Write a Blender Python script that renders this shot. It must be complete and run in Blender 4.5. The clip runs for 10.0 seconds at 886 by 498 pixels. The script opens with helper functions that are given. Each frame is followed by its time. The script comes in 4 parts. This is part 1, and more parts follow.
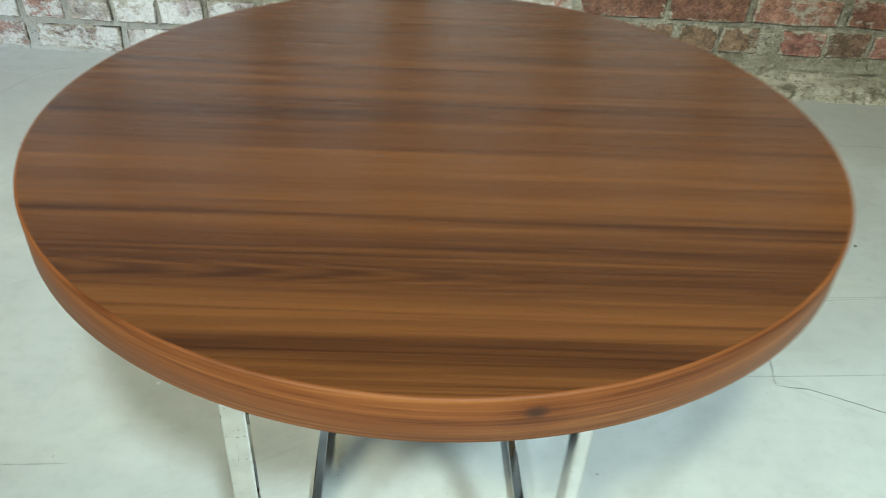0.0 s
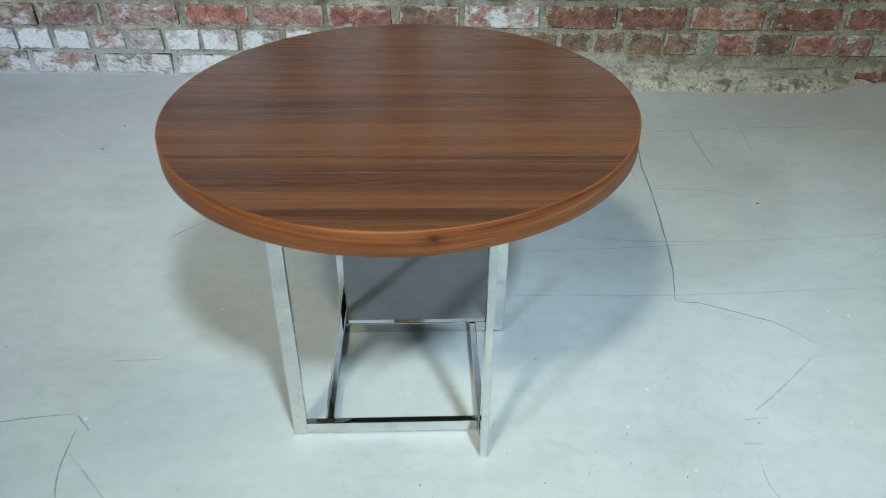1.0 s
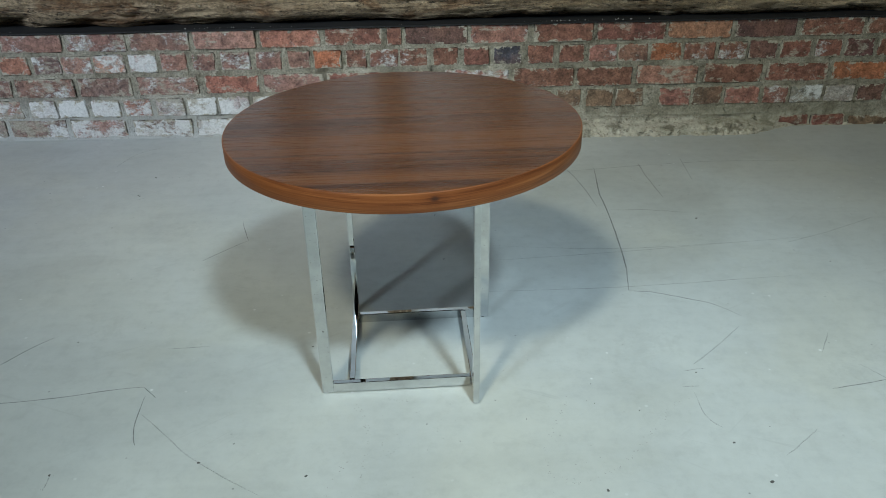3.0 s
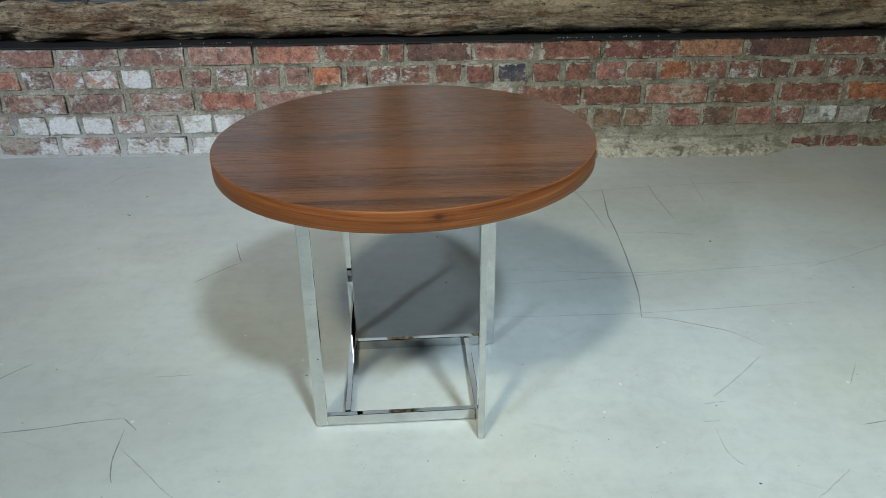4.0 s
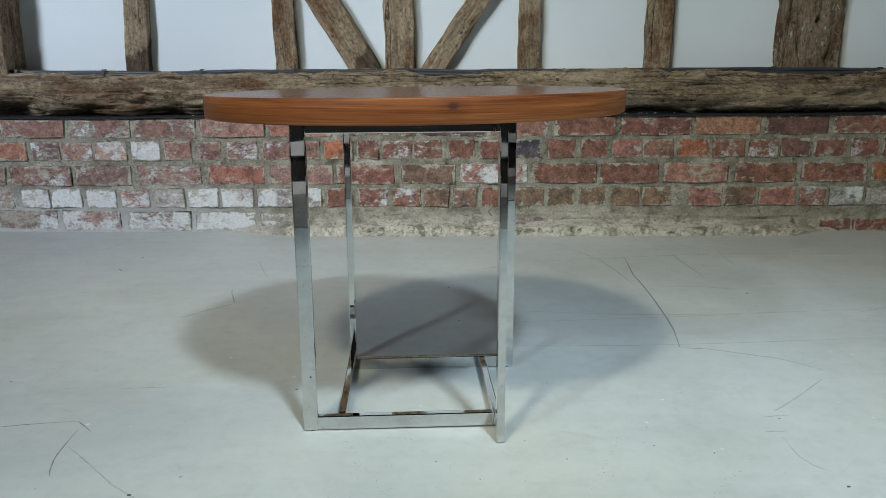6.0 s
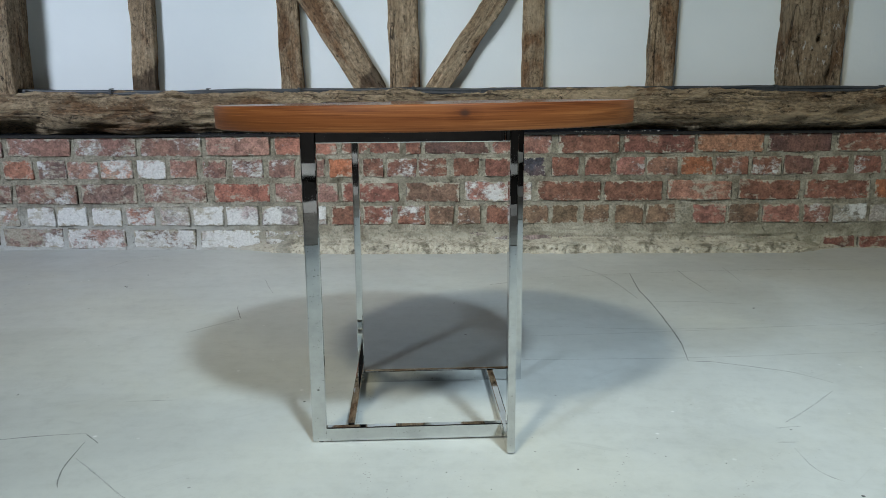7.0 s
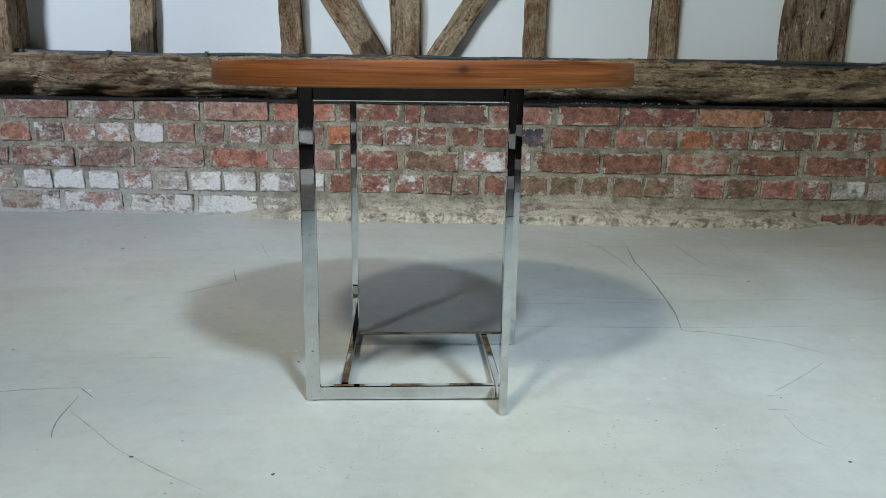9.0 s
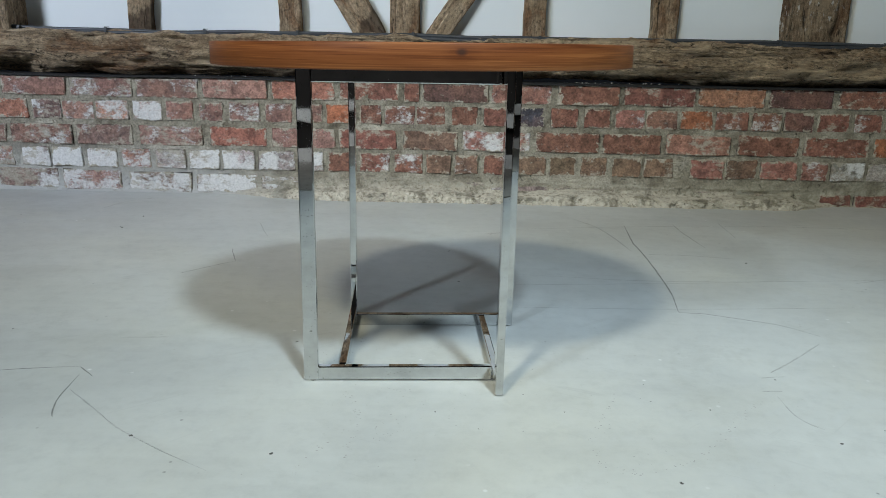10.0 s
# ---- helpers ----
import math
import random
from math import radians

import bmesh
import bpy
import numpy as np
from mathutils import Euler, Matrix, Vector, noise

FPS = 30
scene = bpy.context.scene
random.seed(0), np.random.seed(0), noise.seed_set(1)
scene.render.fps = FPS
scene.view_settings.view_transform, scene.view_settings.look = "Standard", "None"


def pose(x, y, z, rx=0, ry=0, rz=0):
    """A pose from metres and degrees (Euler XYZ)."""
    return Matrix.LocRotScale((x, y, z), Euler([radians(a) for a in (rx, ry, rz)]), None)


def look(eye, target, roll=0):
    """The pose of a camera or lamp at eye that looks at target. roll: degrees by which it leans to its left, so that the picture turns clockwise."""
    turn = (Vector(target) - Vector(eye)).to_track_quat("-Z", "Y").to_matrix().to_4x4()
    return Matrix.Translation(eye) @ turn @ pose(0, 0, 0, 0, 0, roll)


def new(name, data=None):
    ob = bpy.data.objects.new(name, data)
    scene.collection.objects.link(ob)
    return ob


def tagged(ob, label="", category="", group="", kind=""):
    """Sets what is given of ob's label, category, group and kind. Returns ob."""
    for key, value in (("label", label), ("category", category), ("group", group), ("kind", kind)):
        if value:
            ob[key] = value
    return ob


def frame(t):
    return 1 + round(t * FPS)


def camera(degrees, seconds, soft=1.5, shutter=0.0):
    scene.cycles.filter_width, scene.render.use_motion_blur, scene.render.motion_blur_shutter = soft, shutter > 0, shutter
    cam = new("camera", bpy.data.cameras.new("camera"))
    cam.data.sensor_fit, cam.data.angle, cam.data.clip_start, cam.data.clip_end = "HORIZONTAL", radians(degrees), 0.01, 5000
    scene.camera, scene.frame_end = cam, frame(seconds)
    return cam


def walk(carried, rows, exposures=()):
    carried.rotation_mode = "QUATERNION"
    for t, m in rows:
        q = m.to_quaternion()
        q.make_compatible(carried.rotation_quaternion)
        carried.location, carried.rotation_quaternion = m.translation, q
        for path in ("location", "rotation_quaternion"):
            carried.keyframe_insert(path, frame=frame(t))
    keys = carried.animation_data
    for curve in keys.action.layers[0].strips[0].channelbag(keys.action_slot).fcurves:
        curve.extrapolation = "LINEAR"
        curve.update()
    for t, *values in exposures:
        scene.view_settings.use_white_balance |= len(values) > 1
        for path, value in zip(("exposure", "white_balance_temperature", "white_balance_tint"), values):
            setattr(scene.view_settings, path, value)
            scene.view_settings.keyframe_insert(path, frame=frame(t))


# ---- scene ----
cam = camera(60.2, 10.0, soft=0.55, shutter=0.35)
EXPOSURES = [(0.0, 0.31, 6700, 1), (0.3, 0.26, 6300, 5), (0.6, 0.17, 6000, 7), (1.0, 0.05, 6000, 8), (1.5, -0.14, 6200, 7), (2.5, -0.36, 6150, 7),
             (4.5, -0.08, 6350, 10), (5.5, -0.20, 6300, 11), (7.5, -0.15, 6350, 12), (10.0, -0.15, 6350, 13)]
PATH = [
    (0, (-0.067, -0.667, 0.841), (0.005, 0.935, -0.342), 4.0),
    (0.1, (-0.057, -0.698, 0.890), (0.018, 0.889, -0.319), 4.2),
    (0.2, (-0.049, -0.740, 0.928), (0.032, 0.847, -0.286), 4.3),
    (0.3, (-0.042, -0.780, 0.956), (0.046, 0.808, -0.258), 4.3),
    (0.4, (-0.033, -0.821, 0.971), (0.050, 0.769, -0.238), 4.0),
    (0.5, (-0.025, -0.863, 0.980), (0.046, 0.733, -0.223), 3.6),
    (0.8, (-0.006, -0.990, 0.997), (0.033, 0.624, -0.183), 2.0),
    (1, (0.008, -1.071, 1.006), (0.016, 0.554, -0.16), 0.8),
    (1.5, (-0.014, -1.246, 1.049), (-0.001, 0.437, -0.031), -0.7),
    (2, (-0.025, -1.411, 1.048), (0.006, 0.309, 0.028), -1.1),
    (2.5, (-0.019, -1.467, 1.047), (0.028, 0.264, 0.046), -0.8),
    (4, (-0.023, -1.365, 0.992), (0.032, 0.405, 0.062), -0.2),
    (4.5, (-0.005, -1.329, 0.909), (0.05, 0.474, 0.0468), 0.1),
    (5, (-0.014, -1.327, 0.734), (0.034, 0.552, 0.0528), 0.6),
    (5.5, (-0.019, -1.339, 0.63), (0.019, 0.584, 0.0828), 0.3),
    (7, (-0.041, -1.354, 0.564), (-0.01, 0.601, 0.1468), -0.0),
    (7.5, (-0.039, -1.362, 0.555), (-0.006, 0.599, 0.1648), -0.0),
    (8, (-0.038, -1.364, 0.553), (-0.003, 0.594, 0.1498), 0.3),
    (8.5, (-0.038, -1.361, 0.545), (0.0, 0.59, 0.1078), 0.9),
    (9, (-0.038, -1.359, 0.541), (-0.001, 0.582, 0.0638), 1.2),
    (9.5, (-0.038, -1.359, 0.541), (0.0, 0.574, 0.0328), 1.4),
    (10, (-0.035, -1.361, 0.548), (0.004, 0.566, 0.0148), 1.5),
]
walk(cam, [(t, look(eye, target, roll)) for t, eye, target, roll in PATH], EXPOSURES)

# ---- light ----
world = bpy.data.worlds.new("World")
scene.world = world
world.use_nodes = True
world.node_tree.nodes["Background"].inputs[0].default_value = (0.55, 0.65, 0.8, 1)
world.node_tree.nodes["Background"].inputs[1].default_value = 0.01


def flood(eye, target, power, colour, cone, radius):
    data = bpy.data.lights.new("flood_lamp", "SPOT")
    data.energy, data.color, data.spot_size, data.spot_blend, data.shadow_soft_size = power, colour, radians(cone), 1.0, radius
    new("flood_lamp", data).matrix_world = look(eye, target)


flood((1.30, -3.52, 5.0), (0.28, -0.82, 0.0), 1560, (0.735, 0.92, 1.0), 35, 0.30)
flood((-1.62, -3.52, 5.0), (0.68, 0.18, 0.0), 810, (1.0, 0.955, 0.70), 41, 0.30)
flood((-3.3, -2.3, 2.7), (-1.12, 1.35, 0.50), 900, (0.80, 0.90, 1.0), 38, 0.40)
flood((-2.75, -3.4, 3.2), (1.58, 1.30, 0.55), 470, (0.70, 0.88, 1.0), 42, 0.22)
flood((0.4, 0.9, 4.9), (-0.15, -2.7, 0.18), 900, (0.92, 0.97, 1.0), 18, 0.20)  # added, unseen: over the wall, turned back on the partition to brighten it
# area lamp added as soft fill; no window or source is seen there
FILL = bpy.data.lights.new("fill_light", "AREA")
FILL.shape, FILL.size, FILL.size_y, FILL.energy, FILL.color = "RECTANGLE", 2.4, 1.6, 14, (0.84, 0.94, 1.0)
new("fill_light", FILL).matrix_world = look((2.6, -3.62, 2.6), (0.0, 1.0, 0.3))


# ---- materials ----
def material(name, roughness=0.6, metallic=0.0):
    m = bpy.data.materials.new(name)
    m.use_nodes = True
    nt = m.node_tree
    b = nt.nodes["Principled BSDF"]
    b.inputs["Roughness"].default_value, b.inputs["Metallic"].default_value = roughness, metallic
    return m, nt, b


def node(nt, kind, **kw):
    n = nt.nodes.new(kind)
    for k, v in kw.items():
        if k in n.inputs:
            n.inputs[k].default_value = v
    return n


def coords(nt, output="Object", scale=(1, 1, 1), shift=None):
    if output == "World":
        out = nt.nodes.new("ShaderNodeNewGeometry").outputs["Position"]
    else:
        out = nt.nodes.new("ShaderNodeTexCoord").outputs[output]
    mp = node(nt, "ShaderNodeMapping")
    mp.inputs["Scale"].default_value = scale
    nt.links.new(out, mp.inputs["Vector"])
    if shift is not None:
        nt.links.new(shift, mp.inputs["Location"])
    return mp.outputs["Vector"]


def fbm(nt, vector, scale, detail=4.0, rough=0.55, distortion=0.0):
    n = node(nt, "ShaderNodeTexNoise", Scale=scale, Detail=detail, Roughness=rough, Distortion=distortion)
    nt.links.new(vector, n.inputs["Vector"])
    return n.outputs["Fac"]


def ramp(nt, fac, stops, interp="LINEAR"):
    r = nt.nodes.new("ShaderNodeValToRGB")
    e = r.color_ramp.elements
    while len(e) < len(stops):
        e.new(0.5)
    for el, (p, c) in zip(e, stops):
        el.position = p
        el.color = (c, c, c, 1) if isinstance(c, (int, float)) else (*c, 1)
    r.color_ramp.interpolation = interp
    nt.links.new(fac, r.inputs["Fac"])
    return r.outputs["Color"]


def mix(nt, fac, a, b, blend="MIX"):
    n = nt.nodes.new("ShaderNodeMix")
    n.data_type, n.blend_type = "RGBA", blend
    for sock, v in ((n.inputs[0], fac), (n.inputs[6], a), (n.inputs[7], b)):
        if isinstance(v, bpy.types.NodeSocket):
            nt.links.new(v, sock)
        elif isinstance(v, tuple):
            sock.default_value = (*v, 1)
        else:
            sock.default_value = v
    return n.outputs[2]


def maths(nt, op, a, b=0.0, clamp=False):
    n = nt.nodes.new("ShaderNodeMath")
    n.operation, n.use_clamp = op, clamp
    for sock, v in zip(n.inputs, (a, b)):
        if isinstance(v, bpy.types.NodeSocket):
            nt.links.new(v, sock)
        else:
            sock.default_value = v
    return n.outputs[0]


def bump(nt, bsdf, height, strength=0.5, distance=0.003):
    n = node(nt, "ShaderNodeBump", Strength=strength, Distance=distance)
    nt.links.new(height, n.inputs["Height"])
    nt.links.new(n.outputs["Normal"], bsdf.inputs["Normal"])


def floor_material():
    m, nt, b = material("worn_painted_concrete", 0.42)
    w = coords(nt, "World")
    big = fbm(nt, w, 0.9, 3)
    mid = fbm(nt, w, 5.0, 6, 0.6, 0.3)
    fine = fbm(nt, w, 120, 3)
    c = ramp(nt, big, [(0.3, (0.455, 0.485, 0.49)), (0.7, (0.525, 0.53, 0.495))])
    c = mix(nt, 0.30, c, ramp(nt, mid, [(0.3, (0.44, 0.455, 0.445)), (0.55, (0.50, 0.51, 0.49)), (0.75, (0.545, 0.555, 0.53))]))
    # trowelled patches with soft, drawn-out edges
    patch = fbm(nt, coords(nt, "World", (1.0, 1.35, 1)), 2.6, 5, 0.58, 0.5)
    c = mix(nt, 1.0, c, ramp(nt, patch, [(0.36, 0.93), (0.45, 0.985), (0.50, 1.0), (0.60, 1.045)]), "MULTIPLY")
    drag = fbm(nt, coords(nt, "World", (1.2, 30, 1)), 1.0, 5, 0.6, 0.3)
    c = mix(nt, 1.0, c, ramp(nt, drag, [(0.34, 0.98), (0.5, 1.0), (0.64, 1.015)]), "MULTIPLY")
    mott = fbm(nt, w, 26, 8, 0.72)
    c = mix(nt, 1.0, c, ramp(nt, mott, [(0.34, 0.925), (0.5, 1.0), (0.64, 1.03)]), "MULTIPLY")
    # sweeps of the trowel, curved and overlapping
    sweep = fbm(nt, coords(nt, "World", (1.0, 1.25, 1)), 2.4, 6, 0.60, 1.2)
    c = mix(nt, 1.0, c, ramp(nt, sweep, [(0.36, 0.975), (0.46, 0.997), (0.52, 1.0), (0.57, 1.012), (0.64, 0.992)]), "MULTIPLY")
    tan = ramp(nt, fbm(nt, w, 1.7, 5, 0.6, 0.6), [(0.48, 0.0), (0.64, 0.35)])
    c = mix(nt, tan, c, mix(nt, 1.0, c, (1.02, 0.985, 0.88), "MULTIPLY"))
    # hair scratches in two directions
    for turn, thick in ((24.0, 0.006), (-38.0, 0.005)):
        mp = node(nt, "ShaderNodeMapping")
        mp.inputs["Rotation"].default_value = (0, 0, radians(turn))
        nt.links.new(w, mp.inputs["Vector"])
        mp2 = node(nt, "ShaderNodeMapping")
        mp2.inputs["Scale"].default_value = (0.8, 9.0, 1)
        nt.links.new(mp.outputs["Vector"], mp2.inputs["Vector"])
        hair = ramp(nt, maths(nt, "ABSOLUTE", maths(nt, "SUBTRACT", fbm(nt, mp2.outputs["Vector"], 1.0, 2, 0.5, 0.3), 0.5)), [(0.0, 1.0), (thick, 0.0)])
        hair = maths(nt, "MULTIPLY", hair, ramp(nt, fbm(nt, mp.outputs["Vector"], 4.5, 3), [(0.54, 0.0), (0.64, 0.22)]))
        c = mix(nt, hair, c, (0.30, 0.30, 0.29))
    # bare worn places that show the darker slab
    wear = maths(nt, "ADD", maths(nt, "MULTIPLY", fbm(nt, w, 3.1, 3), 0.6), maths(nt, "MULTIPLY", fbm(nt, w, 55, 5, 0.75), 0.4))
    c = mix(nt, ramp(nt, wear, [(0.59, 0.0), (0.63, 0.16)]), c, (0.33, 0.335, 0.315))
    v = node(nt, "ShaderNodeTexVoronoi", Scale=34.0)
    nt.links.new(w, v.inputs["Vector"])
    gate = ramp(nt, fbm(nt, w, 7.0, 3), [(0.56, 0.0), (0.64, 1.0)])
    spot = maths(nt, "MULTIPLY", ramp(nt, v.outputs["Distance"], [(0.06, 1.0), (0.10, 0.0)]), gate)
    c = mix(nt, maths(nt, "MULTIPLY", spot, 0.6), c, (0.13, 0.13, 0.125))
    v2 = node(nt, "ShaderNodeTexVoronoi", Scale=21.0)
    nt.links.new(w, v2.inputs["Vector"])
    gate2 = ramp(nt, fbm(nt, w, 4.0, 3), [(0.52, 0.0), (0.60, 1.0)])
    drip = maths(nt, "MULTIPLY", ramp(nt, v2.outputs["Distance"], [(0.05, 1.0), (0.09, 0.0)]), gate2)
    c = mix(nt, maths(nt, "MULTIPLY", drip, 0.7), c, (0.74, 0.75, 0.74))
    nt.links.new(c, b.inputs["Base Color"])
    nt.links.new(ramp(nt, mid, [(0.3, 0.32), (0.7, 0.50)]), b.inputs["Roughness"])
    h = maths(nt, "ADD", maths(nt, "MULTIPLY", fine, 0.12), maths(nt, "MULTIPLY", mid, 0.8))
    h = maths(nt, "SUBTRACT", h, maths(nt, "MULTIPLY", spot, 0.6))
    bump(nt, b, h, 0.25, 0.002)
    return m


def lime_smear(nt, w):
    """Old lime dragged over bricks and joints alike."""
    wide = fbm(nt, w, 6.0, 4, 0.6, 0.4)
    broken = fbm(nt, coords(nt, "World", (0.7, 1, 1.5)), 44, 7, 0.74)
    both = maths(nt, "ADD", maths(nt, "MULTIPLY", wide, 0.55), maths(nt, "MULTIPLY", broken, 0.45))
    return maths(nt, "MULTIPLY", maths(nt, "SUBTRACT", both, 0.552), 18.0, True)


def brick_material():
    m, nt, b = material("old_fired_brick", 0.88)
    info = nt.nodes.new("ShaderNodeObjectInfo")
    off = nt.nodes.new("ShaderNodeCombineXYZ")
    for k in range(3):
        nt.links.new(maths(nt, "MULTIPLY", info.outputs["Random"], 23.0 + 17 * k), off.inputs[k])
    w = coords(nt, "World")
    own = coords(nt, "World", (1, 1, 1), off.outputs[0])
    mid, fine = fbm(nt, own, 13, 5, 0.6), fbm(nt, w, 130, 5, 0.75)
    c = mix(nt, ramp(nt, mid, [(0.40, 0.0), (0.65, 0.6)]), info.outputs["Color"], mix(nt, 0.5, info.outputs["Color"], (0.34, 0.17, 0.11)))
    blotch = fbm(nt, own, 34, 6, 0.68)
    c = mix(nt, 1.0, c, ramp(nt, blotch, [(0.34, 0.52), (0.5, 0.98), (0.66, 1.38)]), "MULTIPLY")
    c = mix(nt, 1.0, c, ramp(nt, fine, [(0.36, 0.58), (0.50, 1.0), (0.64, 1.34)]), "MULTIPLY")
    pit = node(nt, "ShaderNodeTexVoronoi", Scale=80.0)
    nt.links.new(own, pit.inputs["Vector"])
    pit = maths(nt, "MULTIPLY", ramp(nt, pit.outputs["Distance"], [(0.12, 1.0), (0.22, 0.0)]), ramp(nt, mid, [(0.52, 0.0), (0.58, 1.0)]))
    c = mix(nt, maths(nt, "MULTIPLY", pit, 0.5), c, (0.05, 0.03, 0.024))
    soot = ramp(nt, fbm(nt, own, 12, 5, 0.7), [(0.56, 0.0), (0.70, 0.65)])
    c = mix(nt, soot, c, (0.075, 0.045, 0.036))
    gen = nt.nodes.new("ShaderNodeSeparateXYZ")
    nt.links.new(nt.nodes.new("ShaderNodeTexCoord").outputs["Generated"], gen.inputs[0])
    gx = maths(nt, "MULTIPLY", maths(nt, "SUBTRACT", 0.5, maths(nt, "ABSOLUTE", maths(nt, "SUBTRACT", gen.outputs["X"], 0.5))), 0.15)
    gz = maths(nt, "MULTIPLY", maths(nt, "SUBTRACT", 0.5, maths(nt, "ABSOLUTE", maths(nt, "SUBTRACT", gen.outputs["Z"], 0.5))), 0.066)
    rim = maths(nt, "SUBTRACT", 1.0, maths(nt, "DIVIDE", maths(nt, "MINIMUM", gx, gz), 0.016), True)
    # whitewash left in flakes with broken edges; thin bloom round them
    soft = fbm(nt, own, 9, 3, 0.5)
    flake = maths(nt, "ADD", maths(nt, "MULTIPLY", soft, 0.52), maths(nt, "MULTIPLY", fbm(nt, coords(nt, "World", (1, 1, 1.5), off.outputs[0]), 42, 8, 0.76), 0.48))
    amount = maths(nt, "SUBTRACT", 0.632, maths(nt, "MULTIPLY", info.outputs["Alpha"], 0.265))
    over = maths(nt, "SUBTRACT", flake, amount)
    bloom = maths(nt, "MULTIPLY", maths(nt, "MULTIPLY", maths(nt, "ADD", over, 0.04), 4.5, True), 0.45)
    c = mix(nt, bloom, c, mix(nt, 0.35, (0.56, 0.52, 0.50), c))
    wash = maths(nt, "MULTIPLY", over, 16.0, True)
    crack = fbm(nt, own, 30, 3, 0.5)
    crack = ramp(nt, maths(nt, "ABSOLUTE", maths(nt, "SUBTRACT", crack, 0.5)), [(0.0, 0.72), (0.014, 1.0)])
    wash = maths(nt, "MULTIPLY", wash, crack)
    c = mix(nt, maths(nt, "MULTIPLY", wash, 0.88), c, ramp(nt, fine, [(0.3, (0.58, 0.58, 0.57)), (0.6, (0.80, 0.80, 0.79))]))
    lime = fbm(nt, w, 30, 6, 0.72)
    lime = maths(nt, "MULTIPLY", maths(nt, "SUBTRACT", maths(nt, "ADD", lime, maths(nt, "MULTIPLY", rim, 0.21)), 0.635), 16.0, True)
    lime = maths(nt, "MAXIMUM", lime, maths(nt, "MULTIPLY", lime_smear(nt, w), 0.85))
    c = mix(nt, lime, c, ramp(nt, fine, [(0.3, (0.27, 0.235, 0.18)), (0.65, (0.52, 0.475, 0.39))]))
    # Shade of open gaps at the brick edges, painted black into the colour.
    gap_shade = maths(nt, "SUBTRACT", 1.0, maths(nt, "DIVIDE", maths(nt, "MINIMUM", gx, gz), 0.0042), True)
    gap_shade = maths(nt, "MULTIPLY", gap_shade, ramp(nt, fbm(nt, w, 17, 4, 0.6), [(0.47, 0.0), (0.53, 1.0)]))
    c = mix(nt, gap_shade, c, (0.02, 0.016, 0.012))
    nt.links.new(c, b.inputs["Base Color"])
    h = maths(nt, "ADD", maths(nt, "ADD", maths(nt, "MULTIPLY", mid, 0.7), maths(nt, "MULTIPLY", blotch, 0.7)), maths(nt, "ADD", maths(nt, "MULTIPLY", fine, 0.35), maths(nt, "MULTIPLY", wash, 0.2)))
    h = maths(nt, "SUBTRACT", h, maths(nt, "MULTIPLY", pit, 0.5))
    bump(nt, b, h, 1.0, 0.007)
    return m


def mortar_material():
    m, nt, b = material("lime_mortar", 0.95)
    w = coords(nt, "World")
    mid, fine = fbm(nt, w, 12, 6, 0.7, 0.3), fbm(nt, w, 140, 4, 0.7)
    c = ramp(nt, mid, [(0.3, (0.12, 0.10, 0.068)), (0.5, (0.30, 0.272, 0.212)), (0.7, (0.46, 0.425, 0.345))])
    c = mix(nt, maths(nt, "MULTIPLY", lime_smear(nt, w), 0.8), c, (0.50, 0.46, 0.38))
    c = mix(nt, 1.0, c, ramp(nt, fine, [(0.34, 0.66), (0.5, 1.0), (0.66, 1.26)]), "MULTIPLY")
    # old whitewash low down on one stretch, damp green stain on another
    sep = nt.nodes.new("ShaderNodeSeparateXYZ")
    nt.links.new(nt.nodes.new("ShaderNodeNewGeometry").outputs["Position"], sep.inputs[0])
    x, z = sep.outputs["X"], sep.outputs["Z"]
    low = maths(nt, "SUBTRACT", 1.0, maths(nt, "DIVIDE", z, 0.19), True)
    west = maths(nt, "MULTIPLY", maths(nt, "SUBTRACT", -0.5, x), 3.0, True)
    wash = maths(nt, "MULTIPLY", maths(nt, "MULTIPLY", west, low), ramp(nt, fbm(nt, w, 9, 5, 0.7), [(0.3, 0.2), (0.5, 1.0)]))
    c = mix(nt, maths(nt, "MULTIPLY", wash, 1.1, True), c, (0.52, 0.52, 0.50))
    foot = maths(nt, "SUBTRACT", 1.0, maths(nt, "DIVIDE", z, 0.075), True)
    mid_x = maths(nt, "MULTIPLY", maths(nt, "ADD", x, 0.75), 4.0, True)
    lime = maths(nt, "MULTIPLY", maths(nt, "MULTIPLY", foot, mid_x), ramp(nt, fbm(nt, w, 14, 5, 0.7), [(0.40, 0.0), (0.52, 1.0)]))
    c = mix(nt, maths(nt, "MULTIPLY", lime, 1.6, True), c, ramp(nt, fbm(nt, w, 60, 6, 0.75), [(0.36, (0.22, 0.19, 0.14)), (0.46, (0.58, 0.53, 0.43)), (0.62, (0.70, 0.66, 0.56))]))
    east = maths(nt, "MULTIPLY", maths(nt, "SUBTRACT", x, 0.75), 3.0, True)
    moss = maths(nt, "MULTIPLY", maths(nt, "MULTIPLY", east, low), ramp(nt, fbm(nt, w, 6, 5, 0.7), [(0.42, 0.0), (0.6, 0.9)]))
    c = mix(nt, maths(nt, "MULTIPLY", moss, 0.6), c, (0.15, 0.15, 0.085))
    hole = ramp(nt, fbm(nt, w, 42, 5, 0.7, 0.8), [(0.30, 0.7), (0.37, 0.0)])
    c = mix(nt, hole, c, (0.045, 0.038, 0.028))
    nt.links.new(c, b.inputs["Base Color"])
    bump(nt, b, maths(nt, "SUBTRACT", maths(nt, "ADD", mid, maths(nt, "MULTIPLY", fine, 0.6)), hole), 1.0, 0.012)
    return m


